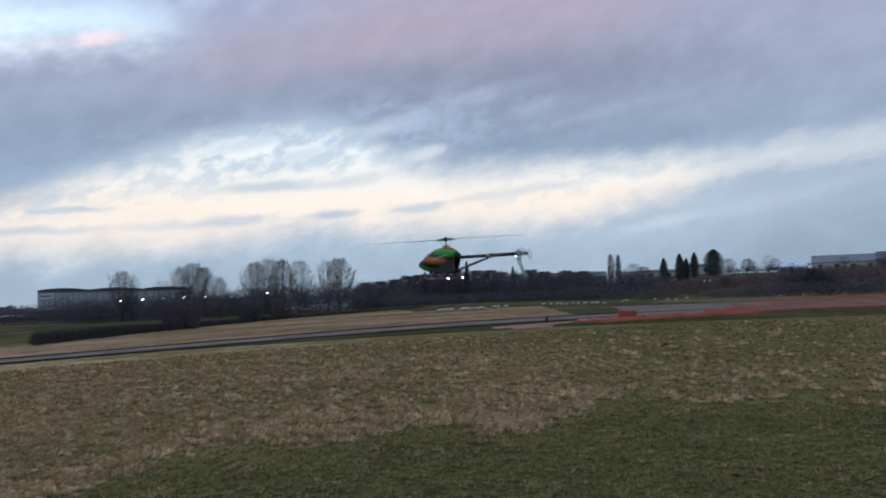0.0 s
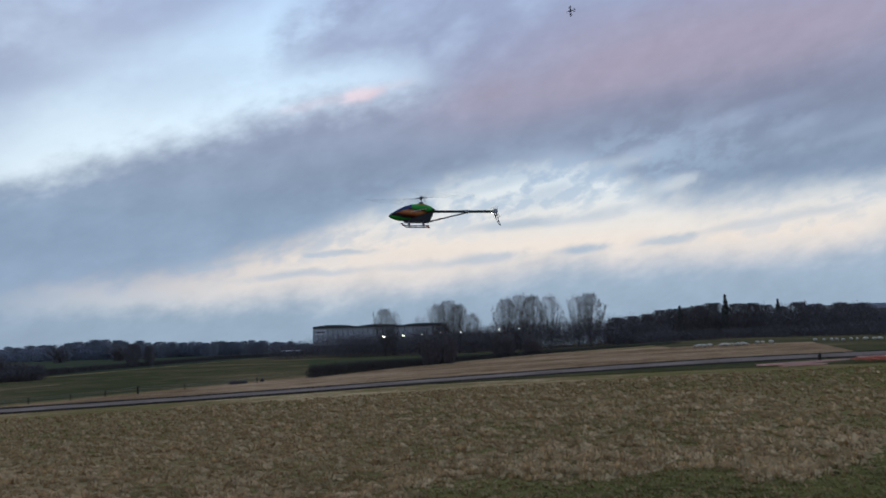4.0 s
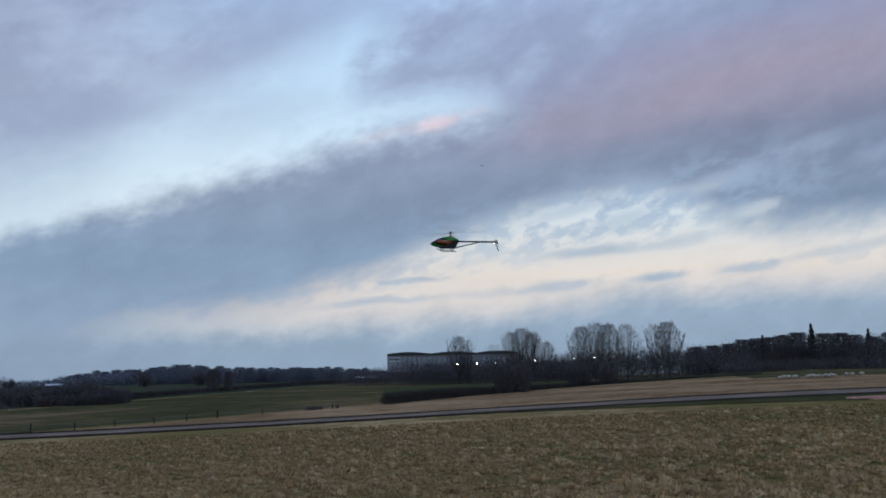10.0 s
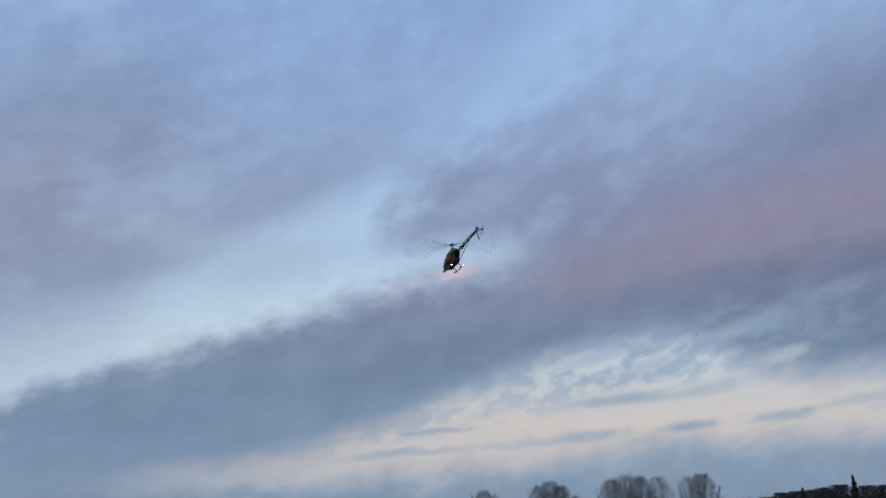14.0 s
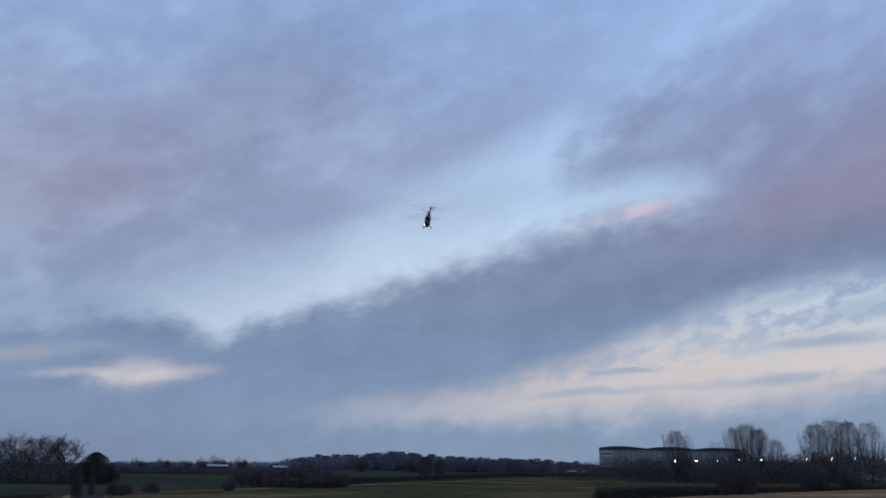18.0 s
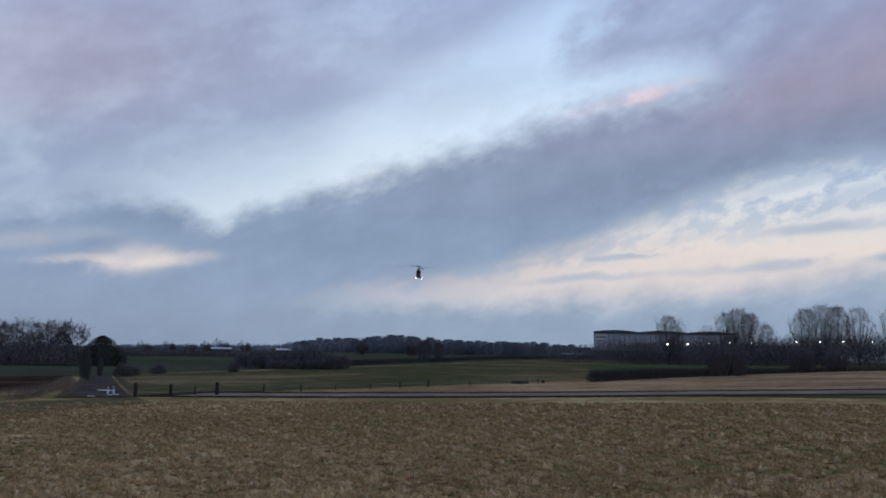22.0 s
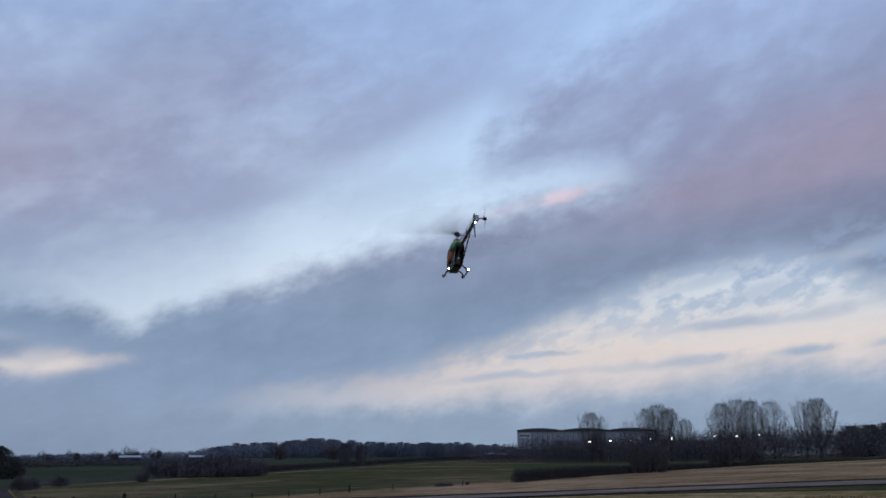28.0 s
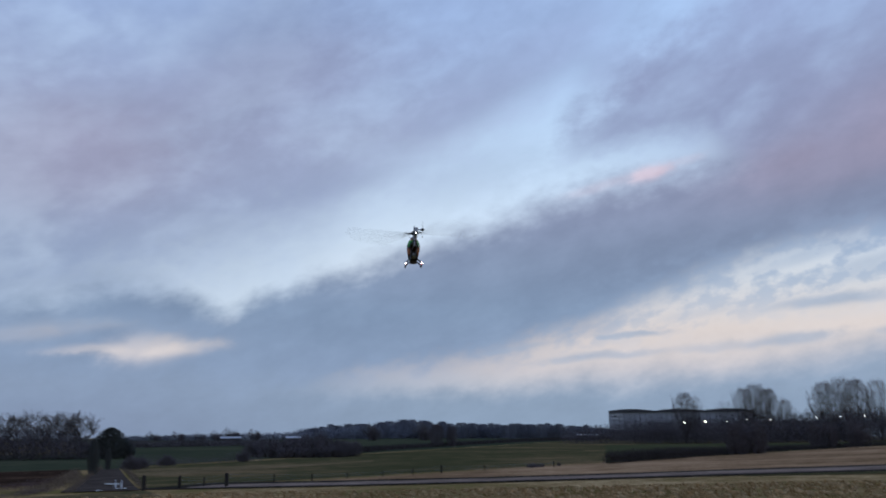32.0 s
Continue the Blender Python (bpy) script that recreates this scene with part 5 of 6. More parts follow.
def netting(name, pts, heights, sag, label, seed, flat=0.0):
    """A run of sagging orange mesh, crossed strands between stakes; flat: its width where it lies slumped on the ground."""
    rng = random.Random(seed)
    ob = thing(name, Matrix(), label, "fence", "orange netting")
    rows = 16
    for (x0, y0), (x1, y1), h0, h1 in zip(pts, pts[1:], heights, heights[1:]):
        length = math.hypot(x1 - x0, y1 - y0)
        ux, uy = -(y1 - y0) / length, (x1 - x0) / length
        n = max(3, int(length / 0.1))
        s = Shape()
        cols = []
        for i in range(n + 1):
            k = i / n
            x, y = x0 + (x1 - x0) * k, y0 + (y1 - y0) * k
            z = float(land(x, y))
            top = h0 + (h1 - h0) * k - sag * math.sin(math.pi * k) + rng.uniform(-0.02, 0.02)
            if flat:
                cols.append([(x + ux * flat * (j / (rows - 1) - 0.5), y + uy * flat * (j / (rows - 1) - 0.5),
                              z + 0.06 + top * abs(math.sin(1.7 * j + 2.3 * k + seed)) * rng.uniform(0.6, 1.1)) for j in range(rows)])
            else:
                cols.append([(x + rng.uniform(-0.02, 0.02), y + 0.1 * math.sin(k * 9 + j), z + top * j / (rows - 1)) for j in range(rows)])
        for i in range(n):
            for j in range(rows):
                s.tube(cols[i][j], cols[i + 1][j], 0.0095, 0.0095, 3, False)
                if j < rows - 1:
                    s.tube(cols[i][j], cols[i][j + 1], 0.0085, 0.0085, 3, False)
        part("mesh_panel", s, M_NET, ob)
        st = Shape()
        base = float(land(x0, y0))
        st.tube((x0, y0, base - 0.1), (x0, y0, base + (0.3 if flat else h0 + 0.08)), 0.014, 0.014, 6)
        part("stake", st, M_NET, ob)
    return ob


netting("net_fence", [(15.4, 48.9), (17.2, 49.2), (19.6, 49.8), (22.2, 50.6), (25.0, 51.5), (28.0, 52.4), (31.5, 53.6), (35.5, 55)], (0.35, 0.6, 0.85, 0.95, 1.05, 1.1, 1.1, 1.1), 0.14, "sagging orange mesh safety fence on stakes", 2)
netting("fallen_net", [(7.2, 41.6), (9.4, 43.0), (12.0, 44.4), (14.6, 45.6), (17.4, 46.6)], (0.12, 0.16, 0.18, 0.2, 0.2), 0.0, "orange mesh netting slumped on the grass", 3, 2.6)


def old_stump():
    x, y = 5.55, 45.3
    ob = thing("post_stump", pose(x, y, float(land(x, y)), 3, 4, 20), "short dark rotten post stump beside the rails", "post")
    s = Shape()
    s.tube((0, 0, -0.05), (0, 0, 0.3), 0.09, 0.075, 8)
    s.tube((0, 0, 0.3), (0.02, 0, 0.42), 0.07, 0.03, 8)
    part("post", s, M_WOODPOST, ob)


old_stump()


# ---- cars, boards and small things ----
def parked_car():
    ob = thing("parked_car", Matrix(), "pale parked car on the rise by the village", "car", "parked cars")
    s = Shape()
    s.loft([[(x, -0.85, 0.3), (x, -0.85, z * 0.8), (x, -0.7, z), (x, 0.7, z), (x, 0.85, z * 0.8), (x, 0.85, 0.3)] for x, z in ((-2.05, 0.7), (-1.9, 0.88), (1.0, 0.92), (1.95, 0.76), (2.1, 0.6))])
    body = part("body", s, M_WHITE, ob)
    s = Shape()
    s.loft([[(x, -w, 0.88), (x, -w * 0.86, z), (x, w * 0.86, z), (x, w, 0.88)] for x, w, z in ((-1.7, 0.74, 0.92), (-1.2, 0.74, 1.42), (0.15, 0.74, 1.45), (0.95, 0.74, 0.94))])
    part("cabin", s, M_GLASS, body)
    s = Shape()
    s.box((-0.5, 0, 1.44), (1.3, 1.2, 0.06), 0, 0.1)
    part("roof", s, M_WHITE, body)
    for x in (-1.3, 1.3):
        for y in (-0.8, 0.8):
            s = Shape()
            s.tube((x, y - 0.09, 0.31), (x, y + 0.09, 0.31), 0.31, 0.31, 14)
            part("wheel", s, M_DARKCLAD, ob)
    return ob


CAR = parked_car()
for i, az in enumerate((-19.7, -20.4, -21.0, -21.8)):
    x, y, z = spot(az, 303 + 3 * (i % 2))
    copy_thing(CAR, pose(x, y, z, 0, 0, az + (78, 85, 95, 100)[i % 4]))
for ob in (*CAR.children, CAR):
    for sub in ob.children:
        bpy.data.objects.remove(sub)
    bpy.data.objects.remove(ob)


def notice_board(az, far):
    x, y, z = spot(az, far)
    top = EYE + far * math.tan(radians(0.93)) - z
    ob = thing("notice_board", pose(x, y, z, 0, 0, az), "white notice board on a tall post", "sign", "notice boards")
    s = Shape()
    s.tube((0, 0, -0.1), (0, 0, top), 0.06, 0.06, 8)
    part("post", s, M_STEEL, ob)
    s = Shape()
    s.box((0, -0.1, top - 0.5), (0.4, 0.06, 0.7))
    part("board", s, M_WHITE, ob)


notice_board(-17.5, 262)
notice_board(-17.85, 262)


def molehill(x, y, r, seed):
    rng = random.Random(seed)
    s = Shape()
    n = 11
    rings = [[(r * q * (1 + rng.uniform(-0.2, 0.2)) * math.cos(2 * math.pi * i / n), r * q * (1 + rng.uniform(-0.2, 0.2)) * math.sin(2 * math.pi * i / n),
               r * h * (1 + rng.uniform(-0.25, 0.25))) for i in range(n)] for q, h in ((1.15, -0.05), (0.85, 0.3), (0.5, 0.55), (0.15, 0.65))]
    s.loft(rings)
    s.v = [(0.55 * a, 0.55 * b, 0.5 * c) for a, b, c in s.v]
    ob = new("molehill", s.mesh("molehill", M_PLOUGH))
    ob.location = (x, y, float(land(x, y)))
    return tagged(ob, "small heap of dark loose soil on the grass", "molehill", "molehills")


molehill(6.10, 22.99, 0.22, 0)
molehill(1.32, 10.16, 0.09, 1)
molehill(1.78, 10.65, 0.06, 2)
molehill(2.39, 6.97, 0.06, 3)
molehill(-4.22, 7.58, 0.06, 4)
molehill(-2.15, 8.64, 0.05, 5)
molehill(-5.96, 15.95, 0.10, 6)
molehill(-4.61, 7.64, 0.04, 7)
molehill(-1.67, 8.89, 0.05, 8)
molehill(6.31, 23.08, 0.18, 9)
molehill(1.82, 29.24, 0.15, 10)
molehill(2.17, 6.52, 0.04, 11)


def marker_stake():
    x, y = -17.3, 8.35
    ob = thing("marker_stake", pose(x, y, float(land(x, y)), 2, -3, 64), "small dark wooden stake with a cross bar in the grass", "stake")
    s = Shape()
    s.box((0, 0, 0.09), (0.035, 0.03, 0.26), 0, 0.006)
    part("post", s, M_WOODPOST, ob)
    s = Shape()
    s.box((0, -0.025, 0.14), (0.16, 0.02, 0.035), 0, 0.005)
    part("cross_bar", s, M_WOODPOST, ob)


marker_stake()


# ---- grass on the near ground ----
def tufts(name, count, r0, r1, tall, mat, label, seed, dry, sweep=(-31, 68)):
    """Arching blades in small tufts, thinner with distance; dry tufts keep to the straw, green ones to the damp lawn."""
    rng = np.random.default_rng(seed)
    az = np.radians(rng.uniform(*sweep, count))
    r = r0 * (r1 / r0) ** rng.random(count)
    x, y = -r * np.sin(az), r * np.cos(az)
    patch = np.sin(x * 0.43 + 1.3 * np.sin(y * 0.39)) + np.sin(y * 0.61 + 0.9 * np.sin(x * 0.57 + 2)) + 0.6 * np.sin(x * 1.7 + y * 1.1)
    lawn = np.minimum(10.9 + 0.75 * x, 11.3) - y + 0.8 * np.sin(x * 1.1 + y * 0.4) + 0.5 * np.sin(x * 2.7 - y)
    chance = rng.random(count)
    green_side = chance < 1 / (1 + np.exp(-lawn / 0.8))
    olive = 0.72 / (1 + np.exp(-(x - 2) / 3))
    other = rng.random(count)
    keep = np.where(green_side, other < 0.06, (other > olive) & ((patch > -1.7) | (other > 0.7))) if dry else green_side | (patch < -1.5 + other) | (other < olive)
    along, across = x * RUN.x + y * RUN.y, x * SIDE.x + y * SIDE.y
    keep &= across < 39.8 - 0.16 * np.maximum(0, along + 26)
    x, y, r = x[keep], y[keep], r[keep]
    n, blades = len(x), 13
    big = np.sqrt(r / 8) * rng.uniform(0.55, 1.25, n)
    k = np.repeat(np.arange(n), blades)
    m = len(k)
    turn = rng.uniform(0, 2 * math.pi, m)
    out = rng.random(m)
    h = tall * big[k] * rng.uniform(0.5, 1.1, m) * (1.1 - 0.7 * out)
    reach = tall * big[k] * (0.25 + 1.25 * out)
    bx, by = x[k] + np.cos(turn) * 0.3 * reach, y[k] + np.sin(turn) * 0.3 * reach
    bz = land(bx, by)
    w = (0.0032 + 0.00045 * r[k]) * rng.uniform(0.7, 1.5, m)
    ox, oy = -np.sin(turn) * w, np.cos(turn) * w
    v = np.stack([np.stack([bx - ox, by - oy, bz - 0.01], -1), np.stack([bx + ox, by + oy, bz - 0.01], -1),
                  np.stack([bx + np.cos(turn) * reach, by + np.sin(turn) * reach, bz + h], -1)], 1).reshape(-1, 3)
    me = bpy.data.meshes.new(name)
    me.vertices.add(3 * m)
    me.vertices.foreach_set("co", v.ravel())
    me.loops.add(3 * m)
    me.loops.foreach_set("vertex_index", np.arange(3 * m))
    me.polygons.add(m)
    me.polygons.foreach_set("loop_start", np.arange(m) * 3)
    me.polygons.foreach_set("loop_total", np.full(m, 3))
    me.materials.append(mat)
    me.update()
    return tagged(new(name, me), label, "grass", kind="stuff")


def tussocks(name, count, r0, r1, mat, label, seed, sweep=(-31, 68), blades=26):
    """Rounded tussocks of arching dead grass standing apart, larger ones farther off; they leave the damp lawn free."""
    rng = np.random.default_rng(seed)
    az = np.radians(rng.uniform(*sweep, count))
    r = r0 * (r1 / r0) ** rng.random(count)
    x, y = -r * np.sin(az), r * np.cos(az)
    lawn = np.minimum(10.9 + 0.75 * x, 11.3) - y + 0.9 * np.sin(x * 1.1 + y * 0.4) + 0.6 * np.sin(x * 2.7 - y)
    patch = np.sin(x * 0.31 + 1.3 * np.sin(y * 0.23)) + np.sin(y * 0.37 + 0.9 * np.sin(x * 0.29 + 2)) + 0.5 * np.sin(x * 1.3 + y * 0.9)
    chance = rng.random(count)
    thin = 0.25 + 0.6 / (1 + np.exp(-(patch + 0.5) * 1.6))
    thin = thin * (1 - 0.8 / (1 + np.exp(-(x - 1) / 2))) * (1 - 0.4 / (1 + np.exp((x + 9) / 2)))
    band = (lawn < 0) & (lawn > -2.6) & (x < 2.5)
    keep = (lawn < 0.3) & (chance < np.where(band, 0.95, thin))
    along, across = x * RUN.x + y * RUN.y, x * SIDE.x + y * SIDE.y
    keep &= across < 39.0 - 0.16 * np.maximum(0, along + 26)
    x, y, r, band = x[keep], y[keep], r[keep], band[keep]
    n = len(x)
    big = (r / 8) ** 0.25 * np.clip(rng.lognormal(0, 0.4, n), 0.45, 2.2) * np.where(band, 1.1, 1.0)
    k = np.repeat(np.arange(n), blades)
    m = len(k)
    turn, q = rng.uniform(0, 2 * math.pi, m), np.sqrt(rng.random(m))
    rad = 0.055 * big[k]
    fall = rng.uniform(0, 2 * math.pi, n)[k]
    cx, cy = np.cos(turn), np.sin(turn)
    bx, by = x[k] + cx * rad * q * 0.7, y[k] + cy * rad * q * 0.7
    h = 0.048 * big[k] * (1.1 - 0.75 * q ** 2) * rng.uniform(0.6, 1.15, m)
    reach = rad * (0.15 + 0.75 * q) * rng.uniform(0.6, 1.3, m)
    bz = land(bx, by)
    w = (0.0026 + 0.0003 * r[k]) * rng.uniform(0.7, 1.4, m)
    ox, oy = -cy * w, cx * w
    tx, ty = cx * reach + np.cos(fall) * rad * 0.3, cy * reach + np.sin(fall) * rad * 0.3
    v = np.stack([np.stack([bx - ox, by - oy, bz - 0.01], -1), np.stack([bx + ox, by + oy, bz - 0.01], -1),
                  np.stack([bx + tx * 0.45 + ox * 0.5, by + ty * 0.45 + oy * 0.5, bz + h], -1),
                  np.stack([bx + tx * 1.1, by + ty * 1.1, bz + h * 0.72], -1)], 1).reshape(-1, 3)
    me = bpy.data.meshes.new(name)
    me.vertices.add(4 * m)
    me.vertices.foreach_set("co", v.ravel())
    me.loops.add(4 * m)
    me.loops.foreach_set("vertex_index", (np.arange(m)[:, None] * 4 + np.array((0, 1, 2, 3))).ravel())
    me.polygons.add(m)
    me.polygons.foreach_set("loop_start", np.arange(m) * 4)
    me.polygons.foreach_set("loop_total", np.full(m, 4))
    me.materials.append(mat)
    me.update()
    return tagged(new(name, me), label, "grass", kind="stuff")


M_BLADE = material("straw_blade", (0.564, 0.379, 0.183), (0.301, 0.192, 0.088), 2.2, 0.9, island=0.25, fine_scale=7)
M_LEAFY = material("green_blade", (0.405, 0.315, 0.116), (0.21, 0.166, 0.061), 2.2, 0.85, island=0.25, fine_scale=7)
M_TUSSOCK = material("tussock_straw", (0.795, 0.572, 0.309), (0.435, 0.291, 0.145), 1.7, 0.9, island=0.3, fine_scale=5)
tufts("dry_tufts", 44000, 5.0, 48, 0.05, M_BLADE, "short straw-coloured winter grass", 1, True)
tussocks("tussocks", 24000, 5.0, 50, M_TUSSOCK, "rounded tussocks of pale dead winter grass", 3)
tufts("green_tufts", 52000, 5.0, 40, 0.036, M_LEAFY, "short green winter grass", 2, False)
tufts("near_tufts", 6000, 0.6, 9, 0.04, M_LEAFY, "short green winter grass underfoot", 4, False, (-180, 180))


# ---- the model helicopter ----
M_CARBON = material("black_carbon", (0.014, 0.014, 0.016), (0.024, 0.024, 0.026), 20, 0.5)
M_ALLOY = material("alloy", (0.55, 0.55, 0.57), (0.4, 0.4, 0.42), 20, 0.3, metal=0.9)
M_BLADES = material("carbon_blade", (0.03, 0.03, 0.033), (0.05, 0.05, 0.052), 12, 0.35)
M_SCREEN = material("blue_screen", (0.02, 0.04, 0.13), (0.012, 0.022, 0.07), 6, 0.15)
M_SKID = material("silver_skid", (0.16, 0.155, 0.155), (0.1, 0.1, 0.1), 10, 0.35)
M_FIN = material("pale_fin", (0.34, 0.34, 0.36), (0.24, 0.24, 0.26), 10, 0.45)
M_CAP = material("red_skid_cap", (0.6, 0.03, 0.03), (0.5, 0.02, 0.02), 10, 0.5)
M_BATT = material("battery_wrap", (0.05, 0.05, 0.06), (0.03, 0.03, 0.035), 10, 0.6)
M_BOOM = material("boom_green", (0.03, 0.085, 0.03), (0.02, 0.05, 0.02), 10, 0.3)
M_TAILLIGHT = glow("tail_light", (0.92, 0.96, 1.0), 14.0)
M_SKIDLIGHT = glow("skid_light", (1.0, 0.72, 0.64), 16.0)


def canopy_paint():
    """Airbrushed canopy: green over orange flames over green, edged in black; the rear end carries painted shade."""
    m = bpy.data.materials.new("canopy_paint")
    m.use_nodes = True
    nt = m.node_tree
    b = nt.nodes["Principled BSDF"]
    b.inputs["Roughness"].default_value, b.inputs["Coat Weight"].default_value = 0.42, 0.0
    b.inputs["Specular IOR Level"].default_value = 0.12
    tc, sp = nt.nodes.new("ShaderNodeTexCoord"), nt.nodes.new("ShaderNodeSeparateXYZ")
    nt.links.new(tc.outputs["Object"], sp.inputs[0])
    nz = nt.nodes.new("ShaderNodeTexNoise")
    nz.inputs["Scale"].default_value = 9
    nt.links.new(tc.outputs["Object"], nz.inputs["Vector"])

    def mm(op, a, bb, c=0.0):
        n = nt.nodes.new("ShaderNodeMath")
        n.operation = op
        for i, v in enumerate((a, bb, c)):
            if isinstance(v, float):
                n.inputs[i].default_value = v
            else:
                nt.links.new(v, n.inputs[i])
        return n.outputs[0]

    h = mm("MULTIPLY_ADD", sp.outputs[0], -0.16, sp.outputs[2])
    h = mm("MULTIPLY_ADD", nz.outputs["Fac"], 0.035, h)
    h = mm("MULTIPLY_ADD", h, 4.2, 0.56)
    ramp = nt.nodes.new("ShaderNodeValToRGB")
    ramp.color_ramp.interpolation = "LINEAR"
    stops = ((0.0, (0.03, 0.2, 0.03)), (0.14, (0.04, 0.3, 0.045)), (0.2, (0.02, 0.02, 0.015)), (0.29, (0.06, 0.012, 0.008)), (0.38, (0.5, 0.13, 0.035)), (0.5, (0.78, 0.31, 0.13)),
             (0.6, (0.5, 0.13, 0.035)), (0.65, (0.02, 0.02, 0.02)), (0.7, (0.045, 0.32, 0.05)), (0.88, (0.09, 0.48, 0.08)), (0.97, (0.5, 0.2, 0.07)))
    el = ramp.color_ramp.elements
    while len(el) < len(stops):
        el.new(0.5)
    for e, (p, c) in zip(el, stops):
        e.position, e.color = p, (*c, 1)
    nt.links.new(h, ramp.inputs[0])
    # lower back dark like the open frame; rear end blackened as painted backlit shade
    rear = nt.nodes.new("ShaderNodeMapRange")
    nt.links.new(mm("MINIMUM", mm("MULTIPLY_ADD", sp.outputs[2], 1.7, sp.outputs[0]), mm("MULTIPLY_ADD", sp.outputs[0], 2.4, 0.2)), rear.inputs["Value"])
    for key, val in (("From Min", -0.075), ("From Max", -0.15), ("To Min", 0.0), ("To Max", 0.9)):
        rear.inputs[key].default_value = val
    fade = nt.nodes.new("ShaderNodeMix")
    fade.data_type = "RGBA"
    nt.links.new(rear.outputs[0], fade.inputs[0])
    nt.links.new(ramp.outputs[0], fade.inputs[6])
    fade.inputs[7].default_value = (0.012, 0.006, 0.005, 1)
    nt.links.new(fade.outputs[2], b.inputs["Base Color"])
    return m


def build_helicopter():
    """The model, nose along +x, its rotor shaft through the origin; returns it with its main and tail rotor hubs."""
    ob = thing("model_helicopter", Matrix(), "green and orange radio controlled model helicopter in flight", "helicopter")
    # canopy: lofted rings from the nose back (x, half width, top, bottom)
    prof = ((0.385, 0.005, -0.055, -0.067), (0.365, 0.018, -0.036, -0.082), (0.32, 0.032, -0.008, -0.102), (0.26, 0.046, 0.026, -0.118), (0.19, 0.057, 0.058, -0.122),
            (0.11, 0.063, 0.080, -0.104), (0.03, 0.063, 0.090, -0.072), (-0.05, 0.059, 0.086, -0.046), (-0.115, 0.046, 0.056, -0.03), (-0.155, 0.032, 0.028, -0.02), (-0.17, 0.019, 0.014, -0.014))
    rings = []
    for x, w, top, bot in prof:
        c, hh = (top + bot) / 2, (top - bot) / 2
        rings.append([(x, w * math.copysign(abs(math.cos(a)) ** 0.85, math.cos(a)), c + hh * math.copysign(abs(math.sin(a)) ** 0.85, math.sin(a))) for a in (2 * math.pi * i / 20 for i in range(20))])
    s = Shape()
    s.loft(rings)
    can = part("canopy", s, canopy_paint(), ob, "airbrushed green and orange canopy", True)
    for side in (1, -1):
        g = Shape()
        rows = []
        for x, w, top, bot in prof[1:6]:
            c, hh = (top + bot) / 2, (top - bot) / 2
            rows.append([(x, side * (w * math.cos(a) ** 0.85 + 0.0025), c + hh * math.sin(a) ** 0.85 + 0.0015) for a in (radians(v) for v in (22, 38, 54, 70, 84))])
        n = 5
        g.add([p for r in rows for p in r], [(k * n + i, k * n + i + 1, (k + 1) * n + i + 1, (k + 1) * n + i) if side < 0 else (k * n + i, (k + 1) * n + i, (k + 1) * n + i + 1, k * n + i + 1)
                                             for k in range(len(rows) - 1) for i in range(n - 1)])
        part("windscreen", g, M_SCREEN, can, "dark blue painted windscreen", True)
        for k in range(6):
            b = Shape()
            x = 0.10 - 0.032 * k
            b.box((x, side * 0.0655, -0.012 + 0.006 * k), (0.02, 0.004, 0.016))
            part("lettering_bar", b, M_PALE, can)
    # frame, motor, gear, battery
    for yy in (-0.034, 0.034):
        s = Shape()
        outline = ((0.22, -0.09), (0.2, -0.14), (-0.09, -0.14), (-0.13, -0.06), (-0.15, 0.0), (-0.06, 0.03), (0.06, 0.03), (0.12, -0.05))
        n = len(outline)
        s.add([(x, yy - 0.002, z) for x, z in outline] + [(x, yy + 0.002, z) for x, z in outline],
              [tuple(range(n)), tuple(range(2 * n - 1, n - 1, -1))] + [(i, n + i, n + (i + 1) % n, (i + 1) % n) for i in range(n)])
        part("side_frame", s, M_CARBON, ob)
    s = Shape()
    s.box((0.10, 0, -0.112), (0.2, 0.06, 0.05), 0, 0.01)
    part("battery", s, M_BATT, ob)
    s = Shape()
    s.tube((-0.06, 0, -0.12), (-0.06, 0, -0.05), 0.032, 0.032, 14)
    part("motor", s, M_ALLOY, ob, "", True)
    s = Shape()
    s.tube((0, 0, -0.10), (0, 0, -0.088), 0.045, 0.045, 24)
    part("main_gear", s, M_BATT, ob)
    s = Shape()
    s.tube((0, 0, 0.088), (0, 0, 0.098), 0.026, 0.03, 16)
    s.tube((0, 0, 0.1), (0, 0, 0.108), 0.032, 0.026, 16)
    part("swashplate", s, M_ALLOY, ob)
    for a in (30, 150, 270):
        s = Shape()
        c, n = math.cos(radians(a)), math.sin(radians(a))
        s.tube((0.03 * c, 0.03 * n, 0.03), (0.03 * c, 0.03 * n, 0.1), 0.0025, 0.0025, 6)
        part("servo_link", s, M_ALLOY, ob)
    # main rotor
    s = Shape()
    s.tube((0, 0, -0.255), (0, 0, 0.005), 0.006, 0.006, 10)
    rotor = part("main_shaft", s, M_ALLOY, ob, "bright alloy rotor shaft", False, pose(0, 0, 0.155))
    hub = Shape()
    hub.box((0, 0, 0), (0.05, 0.035, 0.022), 0, 0.006)
    hub.tube((0, 0, -0.02), (0, 0, 0.02), 0.011, 0.009, 12)
    spinning = [part("rotor_head", hub, M_CARBON, rotor)]
